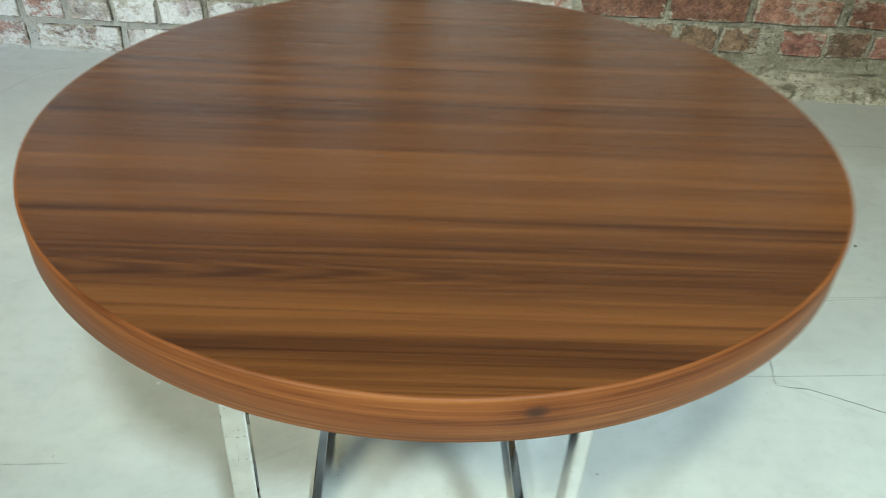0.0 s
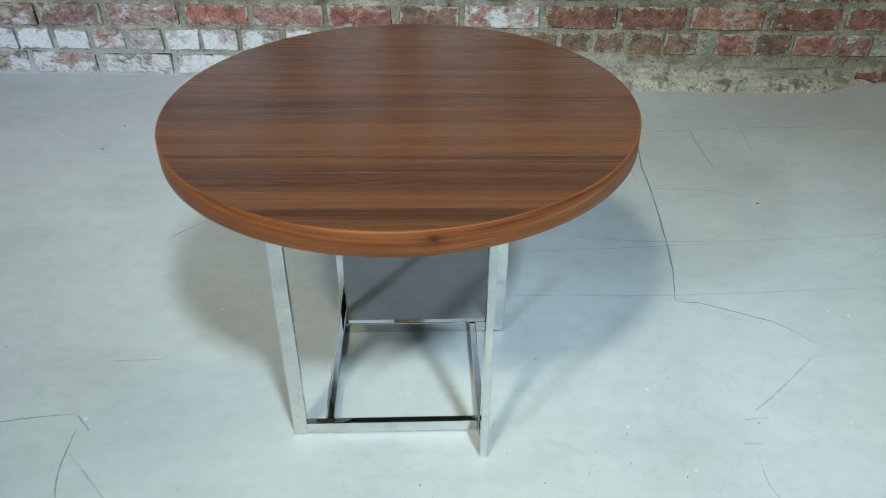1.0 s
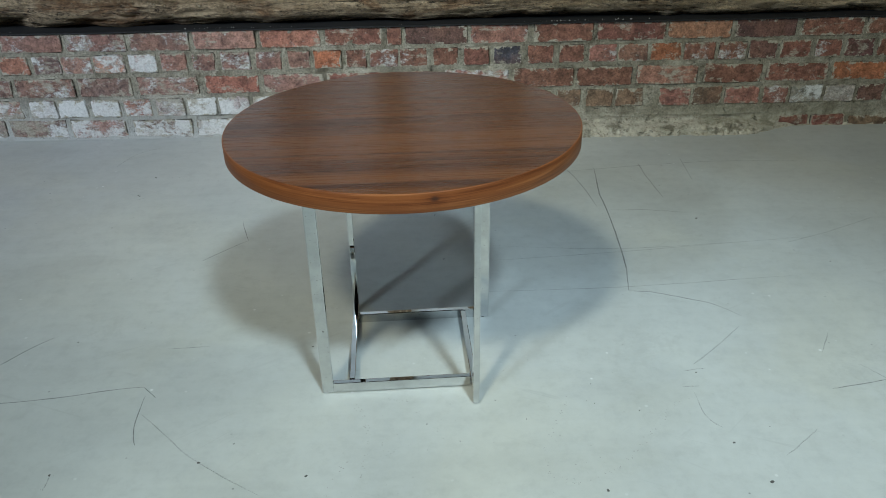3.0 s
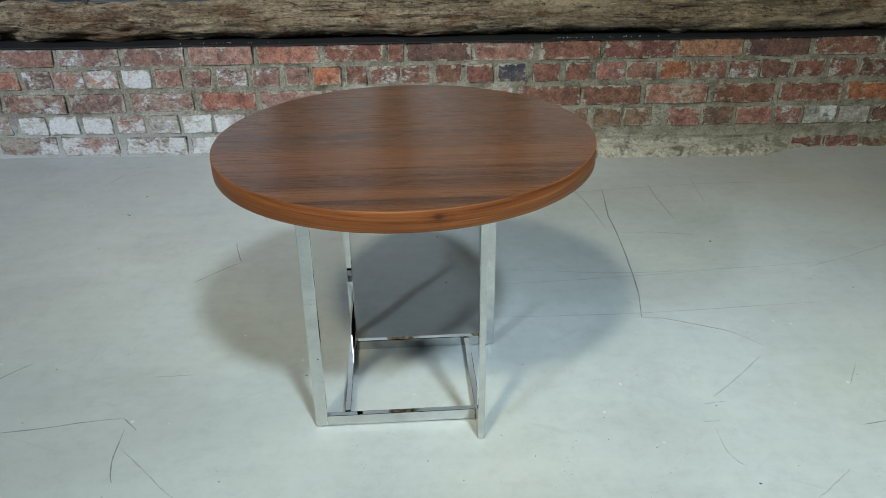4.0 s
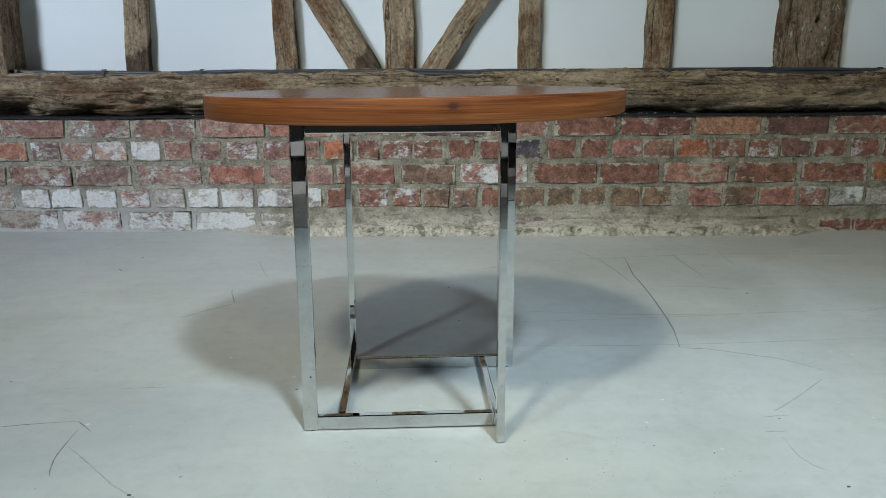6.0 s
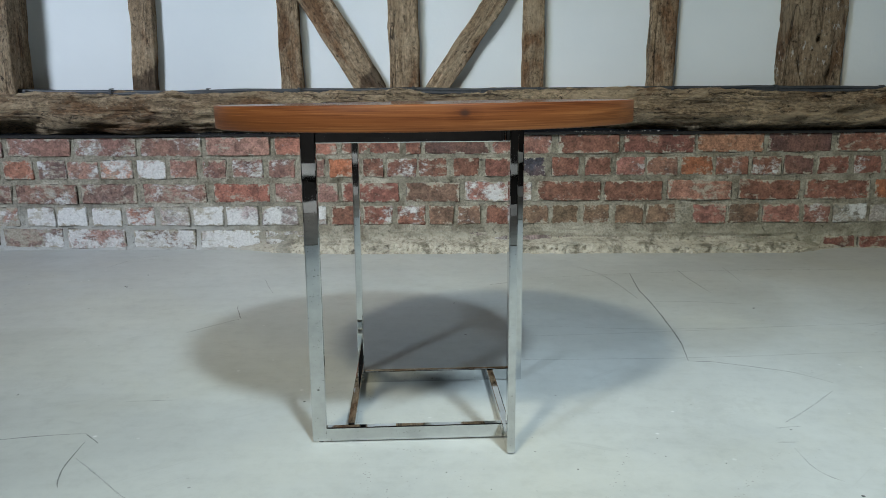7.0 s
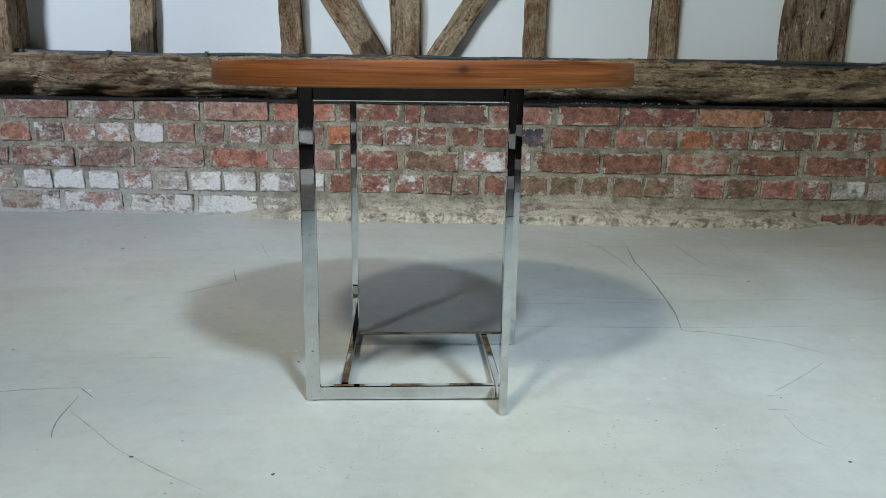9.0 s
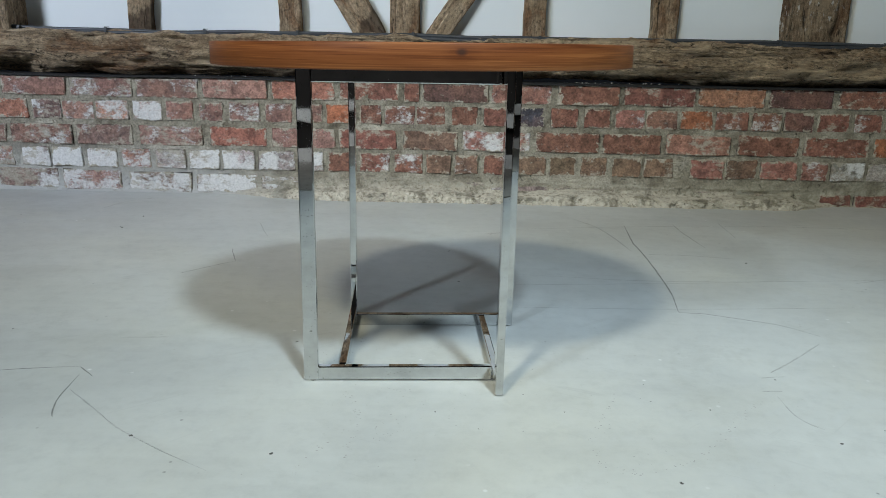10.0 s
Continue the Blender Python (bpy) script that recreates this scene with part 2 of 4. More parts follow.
def oak_material(name, dark, mid_c, pale, stain=0.0, paint=False, sill=False):
    """Weathered oak; the grain runs along the local z axis."""
    m, nt, b = material(name, 0.86)
    info = nt.nodes.new("ShaderNodeObjectInfo")
    off = nt.nodes.new("ShaderNodeCombineXYZ")
    for k in range(3):
        nt.links.new(maths(nt, "MULTIPLY", info.outputs["Random"], 37.0 + 11 * k), off.inputs[k])

    def grain(scale, detail, rough, distortion=0.0):
        return fbm(nt, coords(nt, "Object", scale, off.outputs[0]), 1.0, detail, rough, distortion)

    fibre = grain((170, 170, 22), 6, 0.76, 0.3)
    broad = grain((34, 34, 3.4), 5, 0.62, 0.7)
    blot = grain((9, 9, 4.0), 5, 0.62, 0.6)
    rough = fbm(nt, coords(nt, "Object", (1, 1, 0.6), off.outputs[0]), 110, 7, 0.80)
    tone = maths(nt, "ADD", maths(nt, "MULTIPLY", broad, 0.55), maths(nt, "MULTIPLY", fibre, 0.45))
    c = ramp(nt, tone, [(0.30, dark), (0.46, mid_c), (0.66, pale)])
    c = mix(nt, 1.0, c, ramp(nt, rough, [(0.36, 0.36), (0.49, 1.0), (0.63, 1.55)]), "MULTIPLY")
    # brown heartwood showing where the grey skin has gone
    bare = ramp(nt, blot, [(0.38, 0.9), (0.49, 0.0)])
    c = mix(nt, bare, c, mix(nt, 1.0, c, (0.52, 0.37, 0.27), "MULTIPLY"))
    worn = ramp(nt, grain((13, 13, 5.5), 4, 0.6, 0.4), [(0.53, 0.0), (0.64, 0.55)])
    c = mix(nt, worn, c, pale)
    # shakes along the grain, a few long and open, many short and fine
    long = grain((17, 17, 0.9), 3, 0.5, 0.9)
    long = ramp(nt, maths(nt, "ABSOLUTE", maths(nt, "SUBTRACT", long, 0.5)), [(0.0, 1.0), (0.012, 0.0)])
    long = maths(nt, "MULTIPLY", long, ramp(nt, grain((7, 7, 1.2), 2, 0.5), [(0.50, 0.0), (0.56, 1.0)]))
    short = grain((75, 75, 5.0), 3, 0.55, 0.5)
    short = ramp(nt, maths(nt, "ABSOLUTE", maths(nt, "SUBTRACT", short, 0.5)), [(0.0, 0.9), (0.016, 0.0)])
    short = maths(nt, "MULTIPLY", short, ramp(nt, grain((14, 14, 3.0), 3, 0.5), [(0.50, 0.0), (0.60, 0.85)]))
    crack = maths(nt, "MAXIMUM", long, short)
    c = mix(nt, maths(nt, "MULTIPLY", crack, 0.88), c, (0.018, 0.012, 0.008))
    # pits of worm and rot
    pit = ramp(nt, grain((60, 60, 38), 6, 0.70, 0.2), [(0.33, 1.0), (0.39, 0.0)] if not sill else [(0.35, 1.0), (0.40, 0.0)])
    c = mix(nt, maths(nt, "MULTIPLY", pit, 0.82), c, (0.020, 0.013, 0.008))
    fleck = ramp(nt, fbm(nt, coords(nt, "World"), 150, 2, 0.5), [(0.70 if sill else 0.74, 0.0), (0.72 if sill else 0.77, 0.8)])
    c = mix(nt, fleck, c, (0.52, 0.46, 0.36))
    if stain:  # damp, blackened foot with a ragged edge
        sep = nt.nodes.new("ShaderNodeSeparateXYZ")
        nt.links.new(nt.nodes.new("ShaderNodeTexCoord").outputs["Object"], sep.inputs[0])
        edge = maths(nt, "ADD", maths(nt, "ADD", sep.outputs["Z"], maths(nt, "MULTIPLY", sep.outputs["X"], -0.6)), maths(nt, "MULTIPLY", maths(nt, "SUBTRACT", blot, 0.5), 0.16))
        wet = maths(nt, "MULTIPLY", maths(nt, "SUBTRACT", stain, edge), 60.0, True)
        c = mix(nt, maths(nt, "MULTIPLY", wet, 0.72), c, (0.050, 0.030, 0.018))
    if paint:  # splashes of old white paint
        gate = ramp(nt, fbm(nt, coords(nt, "World"), 7, 2), [(0.54, 0.0), (0.60, 1.0)])
        splash = ramp(nt, fbm(nt, coords(nt, "World", (1, 1, 0.45)), 60, 4, 0.7), [(0.58, 0.0), (0.63, 0.85)])
        c = mix(nt, maths(nt, "MULTIPLY", gate, splash), c, (0.62, 0.60, 0.56))
    nt.links.new(c, b.inputs["Base Color"])
    h = maths(nt, "ADD", maths(nt, "ADD", maths(nt, "MULTIPLY", tone, 1.3), maths(nt, "MULTIPLY", rough, 0.9)), maths(nt, "MULTIPLY", blot, 0.6))
    h = maths(nt, "SUBTRACT", h, maths(nt, "ADD", crack, maths(nt, "MULTIPLY", pit, 0.7)))
    bump(nt, b, h, 1.0, 0.012)
    return m


def plaster_material():
    m, nt, b = material("white_limewash", 0.9)
    w = coords(nt, "World")
    c = ramp(nt, fbm(nt, w, 1.6, 4), [(0.35, (0.72, 0.77, 0.80)), (0.65, (0.78, 0.82, 0.84))])
    nt.links.new(c, b.inputs["Base Color"])
    bump(nt, b, maths(nt, "ADD", fbm(nt, w, 6, 4), maths(nt, "MULTIPLY", fbm(nt, w, 60, 3), 0.15)), 0.3, 0.01)
    return m


def plain_material(name, colour, roughness=0.6, metallic=0.0, relief=40.0):
    m, nt, b = material(name, roughness, metallic)
    w = coords(nt, "World")
    f = fbm(nt, w, relief, 4)
    lo, hi = tuple(v * 0.82 for v in colour), tuple(min(1, v * 1.15) for v in colour)
    nt.links.new(ramp(nt, f, [(0.35, lo), (0.65, hi)]), b.inputs["Base Color"])
    bump(nt, b, f, 0.15, 0.002)
    return m


def scratch_material(name, colour, strength):
    """A rubbed line on the floor: uv x runs across it, y along it in metres; broken and soft at its edges."""
    m, nt, b = material(name, 0.7)
    b.inputs["Base Color"].default_value = (*colour, 1)
    sep = nt.nodes.new("ShaderNodeSeparateXYZ")
    nt.links.new(nt.nodes.new("ShaderNodeTexCoord").outputs["UV"], sep.inputs[0])
    side = maths(nt, "MULTIPLY", maths(nt, "SUBTRACT", 1.0, maths(nt, "ABSOLUTE", sep.outputs["X"])), 1.6, True)
    w = coords(nt, "World")
    broken = ramp(nt, fbm(nt, w, 420, 4, 0.75), [(0.36, 0.15), (0.54, 1.0)])
    patchy = ramp(nt, fbm(nt, w, 22, 3, 0.6), [(0.34, 0.45), (0.55, 1.0)])
    a = maths(nt, "MULTIPLY", maths(nt, "MULTIPLY", side, broken), maths(nt, "MULTIPLY", patchy, strength))
    nt.links.new(a, b.inputs["Alpha"])
    return m


def veneer_material():
    """Walnut veneer: straight grain along x, with dark streaks at their own places across the top."""
    m, nt, b = material("walnut_veneer", 0.27)
    obj = coords(nt, "Object")
    sep = nt.nodes.new("ShaderNodeSeparateXYZ")
    nt.links.new(obj, sep.inputs[0])
    wave = fbm(nt, coords(nt, "Object", (1.5, 9, 1)), 1.0, 3, 0.5)
    y = maths(nt, "ADD", sep.outputs["Y"], maths(nt, "MULTIPLY", maths(nt, "SUBTRACT", wave, 0.5), 0.035))
    u = maths(nt, "ADD", maths(nt, "DIVIDE", y, 0.68), 0.5)
    streaks = [(0.00, 0.50), (0.035, 0.55), (0.045, 0.30), (0.062, 0.12), (0.085, 0.62), (0.115, 0.60), (0.135, 0.38), (0.18, 0.30),
               (0.215, 0.40), (0.235, 0.62), (0.25, 0.28), (0.27, 0.64), (0.30, 0.62), (0.315, 0.40), (0.345, 0.70), (0.385, 0.66),
               (0.41, 0.36), (0.435, 0.50), (0.47, 0.28), (0.52, 0.26), (0.56, 0.50), (0.60, 0.58), (0.62, 0.42), (0.66, 0.55),
               (0.70, 0.38), (0.74, 0.55), (0.80, 0.42), (0.86, 0.54), (0.93, 0.40), (1.0, 0.5)]
    s = ramp(nt, u, streaks)
    fine = fbm(nt, coords(nt, "Object", (2.0, 150, 1)), 1.0, 4, 0.6, 0.25)
    finer = fbm(nt, coords(nt, "Object", (7.0, 700, 1)), 1.0, 3, 0.6)
    band = fbm(nt, coords(nt, "Object", (1.6, 42, 1)), 1.0, 3, 0.55, 0.5)
    t = maths(nt, "ADD", maths(nt, "ADD", maths(nt, "MULTIPLY", s, 0.40), 0.24), maths(nt, "MULTIPLY", maths(nt, "SUBTRACT", fine, 0.5), 0.55))
    t = maths(nt, "ADD", t, maths(nt, "MULTIPLY", maths(nt, "SUBTRACT", band, 0.5), 0.32))
    t = maths(nt, "ADD", t, maths(nt, "MULTIPLY", maths(nt, "SUBTRACT", finer, 0.5), 0.40))
    across = maths(nt, "DIVIDE", maths(nt, "ADD", y, 0.235), 0.02)
    along = maths(nt, "DIVIDE", sep.outputs["X"], 0.34)
    flame = maths(nt, "ADD", maths(nt, "ADD", maths(nt, "MULTIPLY", across, across), along), maths(nt, "MULTIPLY", fine, 0.25))
    lines = maths(nt, "SINE", maths(nt, "MULTIPLY", flame, 34.0))
    zone = maths(nt, "MULTIPLY", maths(nt, "SUBTRACT", 1.0, maths(nt, "MULTIPLY", maths(nt, "ABSOLUTE", across), 0.5), True), maths(nt, "MULTIPLY", maths(nt, "SUBTRACT", 0.12, sep.outputs["X"]), 8.0, True))
    t = maths(nt, "ADD", t, maths(nt, "MULTIPLY", maths(nt, "MULTIPLY", lines, zone), 0.075))
    thin = ramp(nt, fbm(nt, coords(nt, "Object", (1.3, 140, 1)), 1.0, 4, 0.55, 0.35), [(0.38, 1.0), (0.42, 0.0)])
    t = maths(nt, "SUBTRACT", t, maths(nt, "MULTIPLY", thin, 0.13))
    pin = ramp(nt, fbm(nt, coords(nt, "Object", (1.0, 290, 1)), 1.0, 3, 0.55, 0.2), [(0.37, 1.0), (0.41, 0.0)])
    t = maths(nt, "SUBTRACT", t, maths(nt, "MULTIPLY", pin, 0.15))
    c = ramp(nt, t, [(0.0, (0.030, 0.0095, 0.0042)), (0.22, (0.055, 0.0185, 0.0068)), (0.42, (0.112, 0.039, 0.0120)), (0.62, (0.168, 0.061, 0.0180)), (0.85, (0.25, 0.100, 0.0310))])
    nt.links.new(c, b.inputs["Base Color"])
    nt.links.new(ramp(nt, finer, [(0.3, 0.31), (0.7, 0.25)]), b.inputs["Roughness"])
    b.inputs["Specular IOR Level"].default_value = 0.32
    bump(nt, b, finer, 0.06, 0.0006)
    return m


def edge_material():
    """Walnut edge banding: uv runs along the rim in metres; one dark knot."""
    m, nt, b = material("walnut_edge_band", 0.46)
    uv = nt.nodes.new("ShaderNodeTexCoord").outputs["UV"]

    def at(scale):
        mp = node(nt, "ShaderNodeMapping")
        mp.inputs["Scale"].default_value = scale
        nt.links.new(uv, mp.inputs["Vector"])
        return mp.outputs["Vector"]

    sep = nt.nodes.new("ShaderNodeSeparateXYZ")
    nt.links.new(uv, sep.inputs[0])
    du = maths(nt, "DIVIDE", maths(nt, "SUBTRACT", sep.outputs["X"], KNOT_U), 0.009)
    dv = maths(nt, "DIVIDE", maths(nt, "SUBTRACT", sep.outputs["Y"], 0.023), 0.006)
    d = maths(nt, "SQRT", maths(nt, "ADD", maths(nt, "MULTIPLY", du, du), maths(nt, "MULTIPLY", dv, dv)))
    knot = maths(nt, "SUBTRACT", 1.0, d, True)
    halo = maths(nt, "SUBTRACT", 1.0, maths(nt, "MULTIPLY", d, 0.33), True)
    g = fbm(nt, at((7.0, 520, 1)), 1.0, 5, 0.65, 0.6)
    broad = fbm(nt, at((3.0, 70, 1)), 1.0, 3, 0.5, 0.9)
    g = maths(nt, "ADD", maths(nt, "MULTIPLY", g, 0.5), maths(nt, "MULTIPLY", broad, 0.5))
    g = maths(nt, "SUBTRACT", g, maths(nt, "MULTIPLY", halo, 0.08))
    c = ramp(nt, g, [(0.38, (0.102, 0.029, 0.0090)), (0.46, (0.175, 0.055, 0.0165)), (0.53, (0.208, 0.068, 0.0200)), (0.60, (0.290, 0.106, 0.033))])
    c = mix(nt, maths(nt, "MULTIPLY", knot, 1.5, True), c, (0.055, 0.022, 0.013))
    nt.links.new(c, b.inputs["Base Color"])
    b.inputs["Specular IOR Level"].default_value = 0.2
    bump(nt, b, g, 0.08, 0.0008)
    return m


def chrome_material():
    m, nt, b = material("polished_chrome", 0.09, 1.0)
    w = coords(nt, "World")
    f = fbm(nt, w, 26, 4, 0.6)
    c = ramp(nt, f, [(0.35, (0.57, 0.575, 0.57)), (0.65, (0.68, 0.685, 0.68))])
    speck = ramp(nt, fbm(nt, w, 230, 3, 0.6), [(0.66, 0.0), (0.71, 0.55)])
    c = mix(nt, speck, c, (0.16, 0.14, 0.12))
    nt.links.new(c, b.inputs["Base Color"])
    nt.links.new(ramp(nt, f, [(0.4, 0.012), (0.75, 0.05)]), b.inputs["Roughness"])
    bump(nt, b, fbm(nt, w, 11, 2), 0.12, 0.002)
    return m


RADIUS_X, RADIUS_Y, TOP_Z, TOP_THICK = 0.3383, 0.3383, 0.5376, 0.0345
KNOT_U = RADIUS_X * radians(270 + 8.8)
FLOOR, BRICK, MORTAR, PLASTER = floor_material(), brick_material(), mortar_material(), plaster_material()
OAK = oak_material("weathered_oak", (0.118, 0.075, 0.043), (0.325, 0.228, 0.140), (0.56, 0.435, 0.295))
OAK_WET = oak_material("weathered_oak_dark_foot", (0.125, 0.081, 0.048), (0.36, 0.255, 0.160), (0.60, 0.475, 0.33), stain=0.075)
OAK_POST = oak_material("weathered_oak_paint_splashed", (0.085, 0.054, 0.032), (0.235, 0.163, 0.101), (0.43, 0.33, 0.22), paint=True)
OAK_BEAM = oak_material("weathered_oak_sill", (0.085, 0.057, 0.034), (0.31, 0.222, 0.136), (0.62, 0.48, 0.32), sill=True)
VENEER, EDGE, CHROME = veneer_material(), edge_material(), chrome_material()
UNDERSIDE = plain_material("dark_backing_board", (0.03, 0.022, 0.018), 0.7)
RUBBER = plain_material("black_rubber", (0.02, 0.02, 0.02), 0.8)
CABLE = plain_material("grey_cable_sheath", (0.045, 0.05, 0.057), 0.5)
STRIP_BLACK = plain_material("matt_black", (0.009, 0.009, 0.010), 0.8)
PENCIL = scratch_material("graphite_scratch", (0.19, 0.19, 0.185), 0.78)
FAINT = scratch_material("faint_scuff", (0.31, 0.315, 0.31), 0.35)
GRIT = plain_material("dark_grit", (0.09, 0.085, 0.08), 0.9)
CRUMB = plain_material("dusty_plaster", (0.45, 0.44, 0.42), 0.9)
DUST = plain_material("grey_dust", (0.38, 0.375, 0.355), 0.9)
BOARDS = plain_material("dark_stained_boards", (0.022, 0.018, 0.015), 0.8, relief=6)
CREAM = plain_material("pale_rail_paint", (0.82, 0.81, 0.77), 0.6, relief=9)
REAR = plain_material("darker_rear_concrete", (0.27, 0.255, 0.22), 0.75, relief=9)
CEILING = plain_material("dark_low_bounce", (0.11, 0.085, 0.065), 0.9, relief=4)


# ---- mesh helpers ----
def part(name, bm, mat, parent=None, label="", smooth=False):
    me = bpy.data.meshes.new(name)
    bm.normal_update()
    bm.to_mesh(me)
    bm.free()
    if smooth:
        for p in me.polygons:
            p.use_smooth = True
    if mat:
        me.materials.append(mat)
    ob = new(name, me)
    if parent:
        ob.parent = parent
    return tagged(ob, label=label)


def box(bm, lo, hi, bevel=0.0, segments=2):
    r = bmesh.ops.create_cube(bm, size=1.0)
    vs = r["verts"]
    for v in vs:
        v.co = Vector([lo[k] + (v.co[k] + 0.5) * (hi[k] - lo[k]) for k in range(3)])
    if bevel:
        es = list({e for v in vs for e in v.link_edges})
        bmesh.ops.bevel(bm, geom=es, offset=bevel, segments=segments, profile=0.6, affect="EDGES")
    return bm


def slab(name, lo, hi, mat, label, category, bevel=0.0):
    return tagged(part(name, box(bmesh.new(), lo, hi, bevel), mat), label, category, kind="structure")


def tube(points, radius, sides=8):
    """A bmesh tube along points."""
    bm = bmesh.new()
    pts = [Vector(p) for p in points]
    rings = []
    for k, p in enumerate(pts):
        d = (pts[min(k + 1, len(pts) - 1)] - pts[max(k - 1, 0)]).normalized()
        a = d.cross(Vector((0, 0, 1)))
        a = a.normalized() if a.length > 1e-4 else Vector((1, 0, 0))
        c = a.cross(d)
        rings.append([bm.verts.new(p + radius * (math.cos(q) * a + math.sin(q) * c)) for q in (2 * math.pi * i / sides for i in range(sides))])
    for r0, r1 in zip(rings, rings[1:]):
        for i in range(sides):
            bm.faces.new((r0[i], r0[(i + 1) % sides], r1[(i + 1) % sides], r1[i]))
    bm.faces.new(rings[0][::-1])
    bm.faces.new(rings[-1])
    return bm


# ---- room ----
WALL_Y = 1.29
slab("floor", (-4.5, -3.9, -0.12), (4.5, 1.6, 0.0), FLOOR, "worn pale grey painted concrete floor, scuffed and marked", "floor")
slab("wall_south", (-4.6, -3.9, 0.0), (4.6, -3.7, 5.6), BOARDS, "dark boarded barn wall", "wall")
slab("wall_partition", (-4.5, -2.84, 0.0), (4.5, -2.70, 1.25), BOARDS, "low dark boarded partition across the barn", "wall", 0.006)
slab("partition_rail", (-4.5, -2.697, 0.188), (4.5, -2.672, 0.245), CREAM, "pale painted rail low on the boarded partition", "rail", 0.004)
slab("partition_skirting", (-4.5, -2.697, 0.004), (4.5, -2.672, 0.060), CREAM, "pale painted skirting at the foot of the partition", "skirting", 0.004)
slab("floor_rear", (-4.5, -2.70, 0.0), (4.5, -1.93, 0.004), REAR, "darker strip of concrete floor by the partition", "floor", 0.001)
slab("wall_west", (-4.7, -3.9, 0.0), (-4.5, 1.6, 5.6), PLASTER, "plain white plastered wall", "wall")
slab("wall_east", (4.5, -3.9, 0.0), (4.7, 1.6, 5.6), PLASTER, "plain white plastered wall", "wall")
# Out of view; its dark colour is set to hold down bounced light.
tagged(part("ceiling", box(bmesh.new(), (-4.6, -3.9, 5.6), (4.6, 1.6, 5.75)), CEILING), "unseen ceiling, dark to keep bounced light low", "ceiling", kind="structure")
slab("wall_plaster", (-4.5, 1.43, 0.5), (4.5, 1.6, 5.6), PLASTER, "white limewashed plaster panels between oak studs", "wall")


def wall_face():
    """Mortar bed of the brick plinth as a rough sheet with depth, bulging into a lime footing at the floor."""
    bm = bmesh.new()
    nx, nz, x0, x1, z1 = 1700, 96, -4.5, 4.5, 0.400
    grid = []
    for i in range(nx + 1):
        x = -2.1 + 4.4 * (i - 60) / (nx - 120) if 60 <= i <= nx - 60 else (x0 + (2.4 * i / 60) if i < 60 else 2.3 + 2.2 * (i - nx + 60) / 60)
        mid = min(1, max(0, (x + 0.72) * 4)) * min(1, max(0, (1.40 - x) * 6))
        col = []
        for k in range(nz + 1):
            z = (z1 + 0.0055 * x) * (k / nz) ** 1.5
            n = noise.fractal(Vector((x * 14, z * 14, 3.0)), 1.0, 2.0, 4)
            grit = noise.fractal(Vector((x * 70, z * 80, 4.0)), 0.8, 2.0, 3)
            n2 = noise.fractal(Vector((x * 3, z * 5, 9.0)), 1.0, 2.0, 3)
            y = WALL_Y + 0.0056 + 0.0036 * n + 0.0012 * grit
            if mid > 0 and z < 0.13:
                ledge = noise.fractal(Vector((x * 5, z * 60, 1.0)), 1.0, 2.0, 3)
                y -= mid * min(1, max(0, (0.083 - z + 0.016 * n2) * 40)) * (0.0085 + 0.006 * n + 0.007 * ledge)
            if z < 0.07:  # lumps of broken lime and brick at the foot
                lump = noise.fractal(Vector((x * 26, z * 40, 6.0)), 0.6, 2.0, 4)
                shard = abs(noise.noise(Vector((x * 44, z * 70, 2.0)))) + 0.6 * abs(noise.noise(Vector((x * 110, z * 130, 5.0))))
                top = 0.014 + 0.020 * mid + 0.010 * n2 + 0.007 * noise.noise(Vector((x * 21, 0, 8.0)))
                foot = min(1, max(0, (top - z) / 0.009))
                y -= (0.078 * mid + 0.008) * foot * max(0.12, 0.55 + 0.40 * max(0, 1 - z / 0.034) + 0.12 * lump - 0.12 * shard + 0.07 * grit)
            col.append(bm.verts.new((x, y, z)))
        grid.append(col)
    for i in range(nx):
        for k in range(nz):
            bm.faces.new((grid[i][k], grid[i + 1][k], grid[i + 1][k + 1], grid[i][k + 1]))
    box(bm, (x0, WALL_Y + 0.03, 0.0), (x1, 1.6, 0.37))
    return bm


wall = tagged(part("wall_north", wall_face(), MORTAR, smooth=True), "old red brick plinth wall with lime mortar and flaking whitewash", "wall", kind="structure")


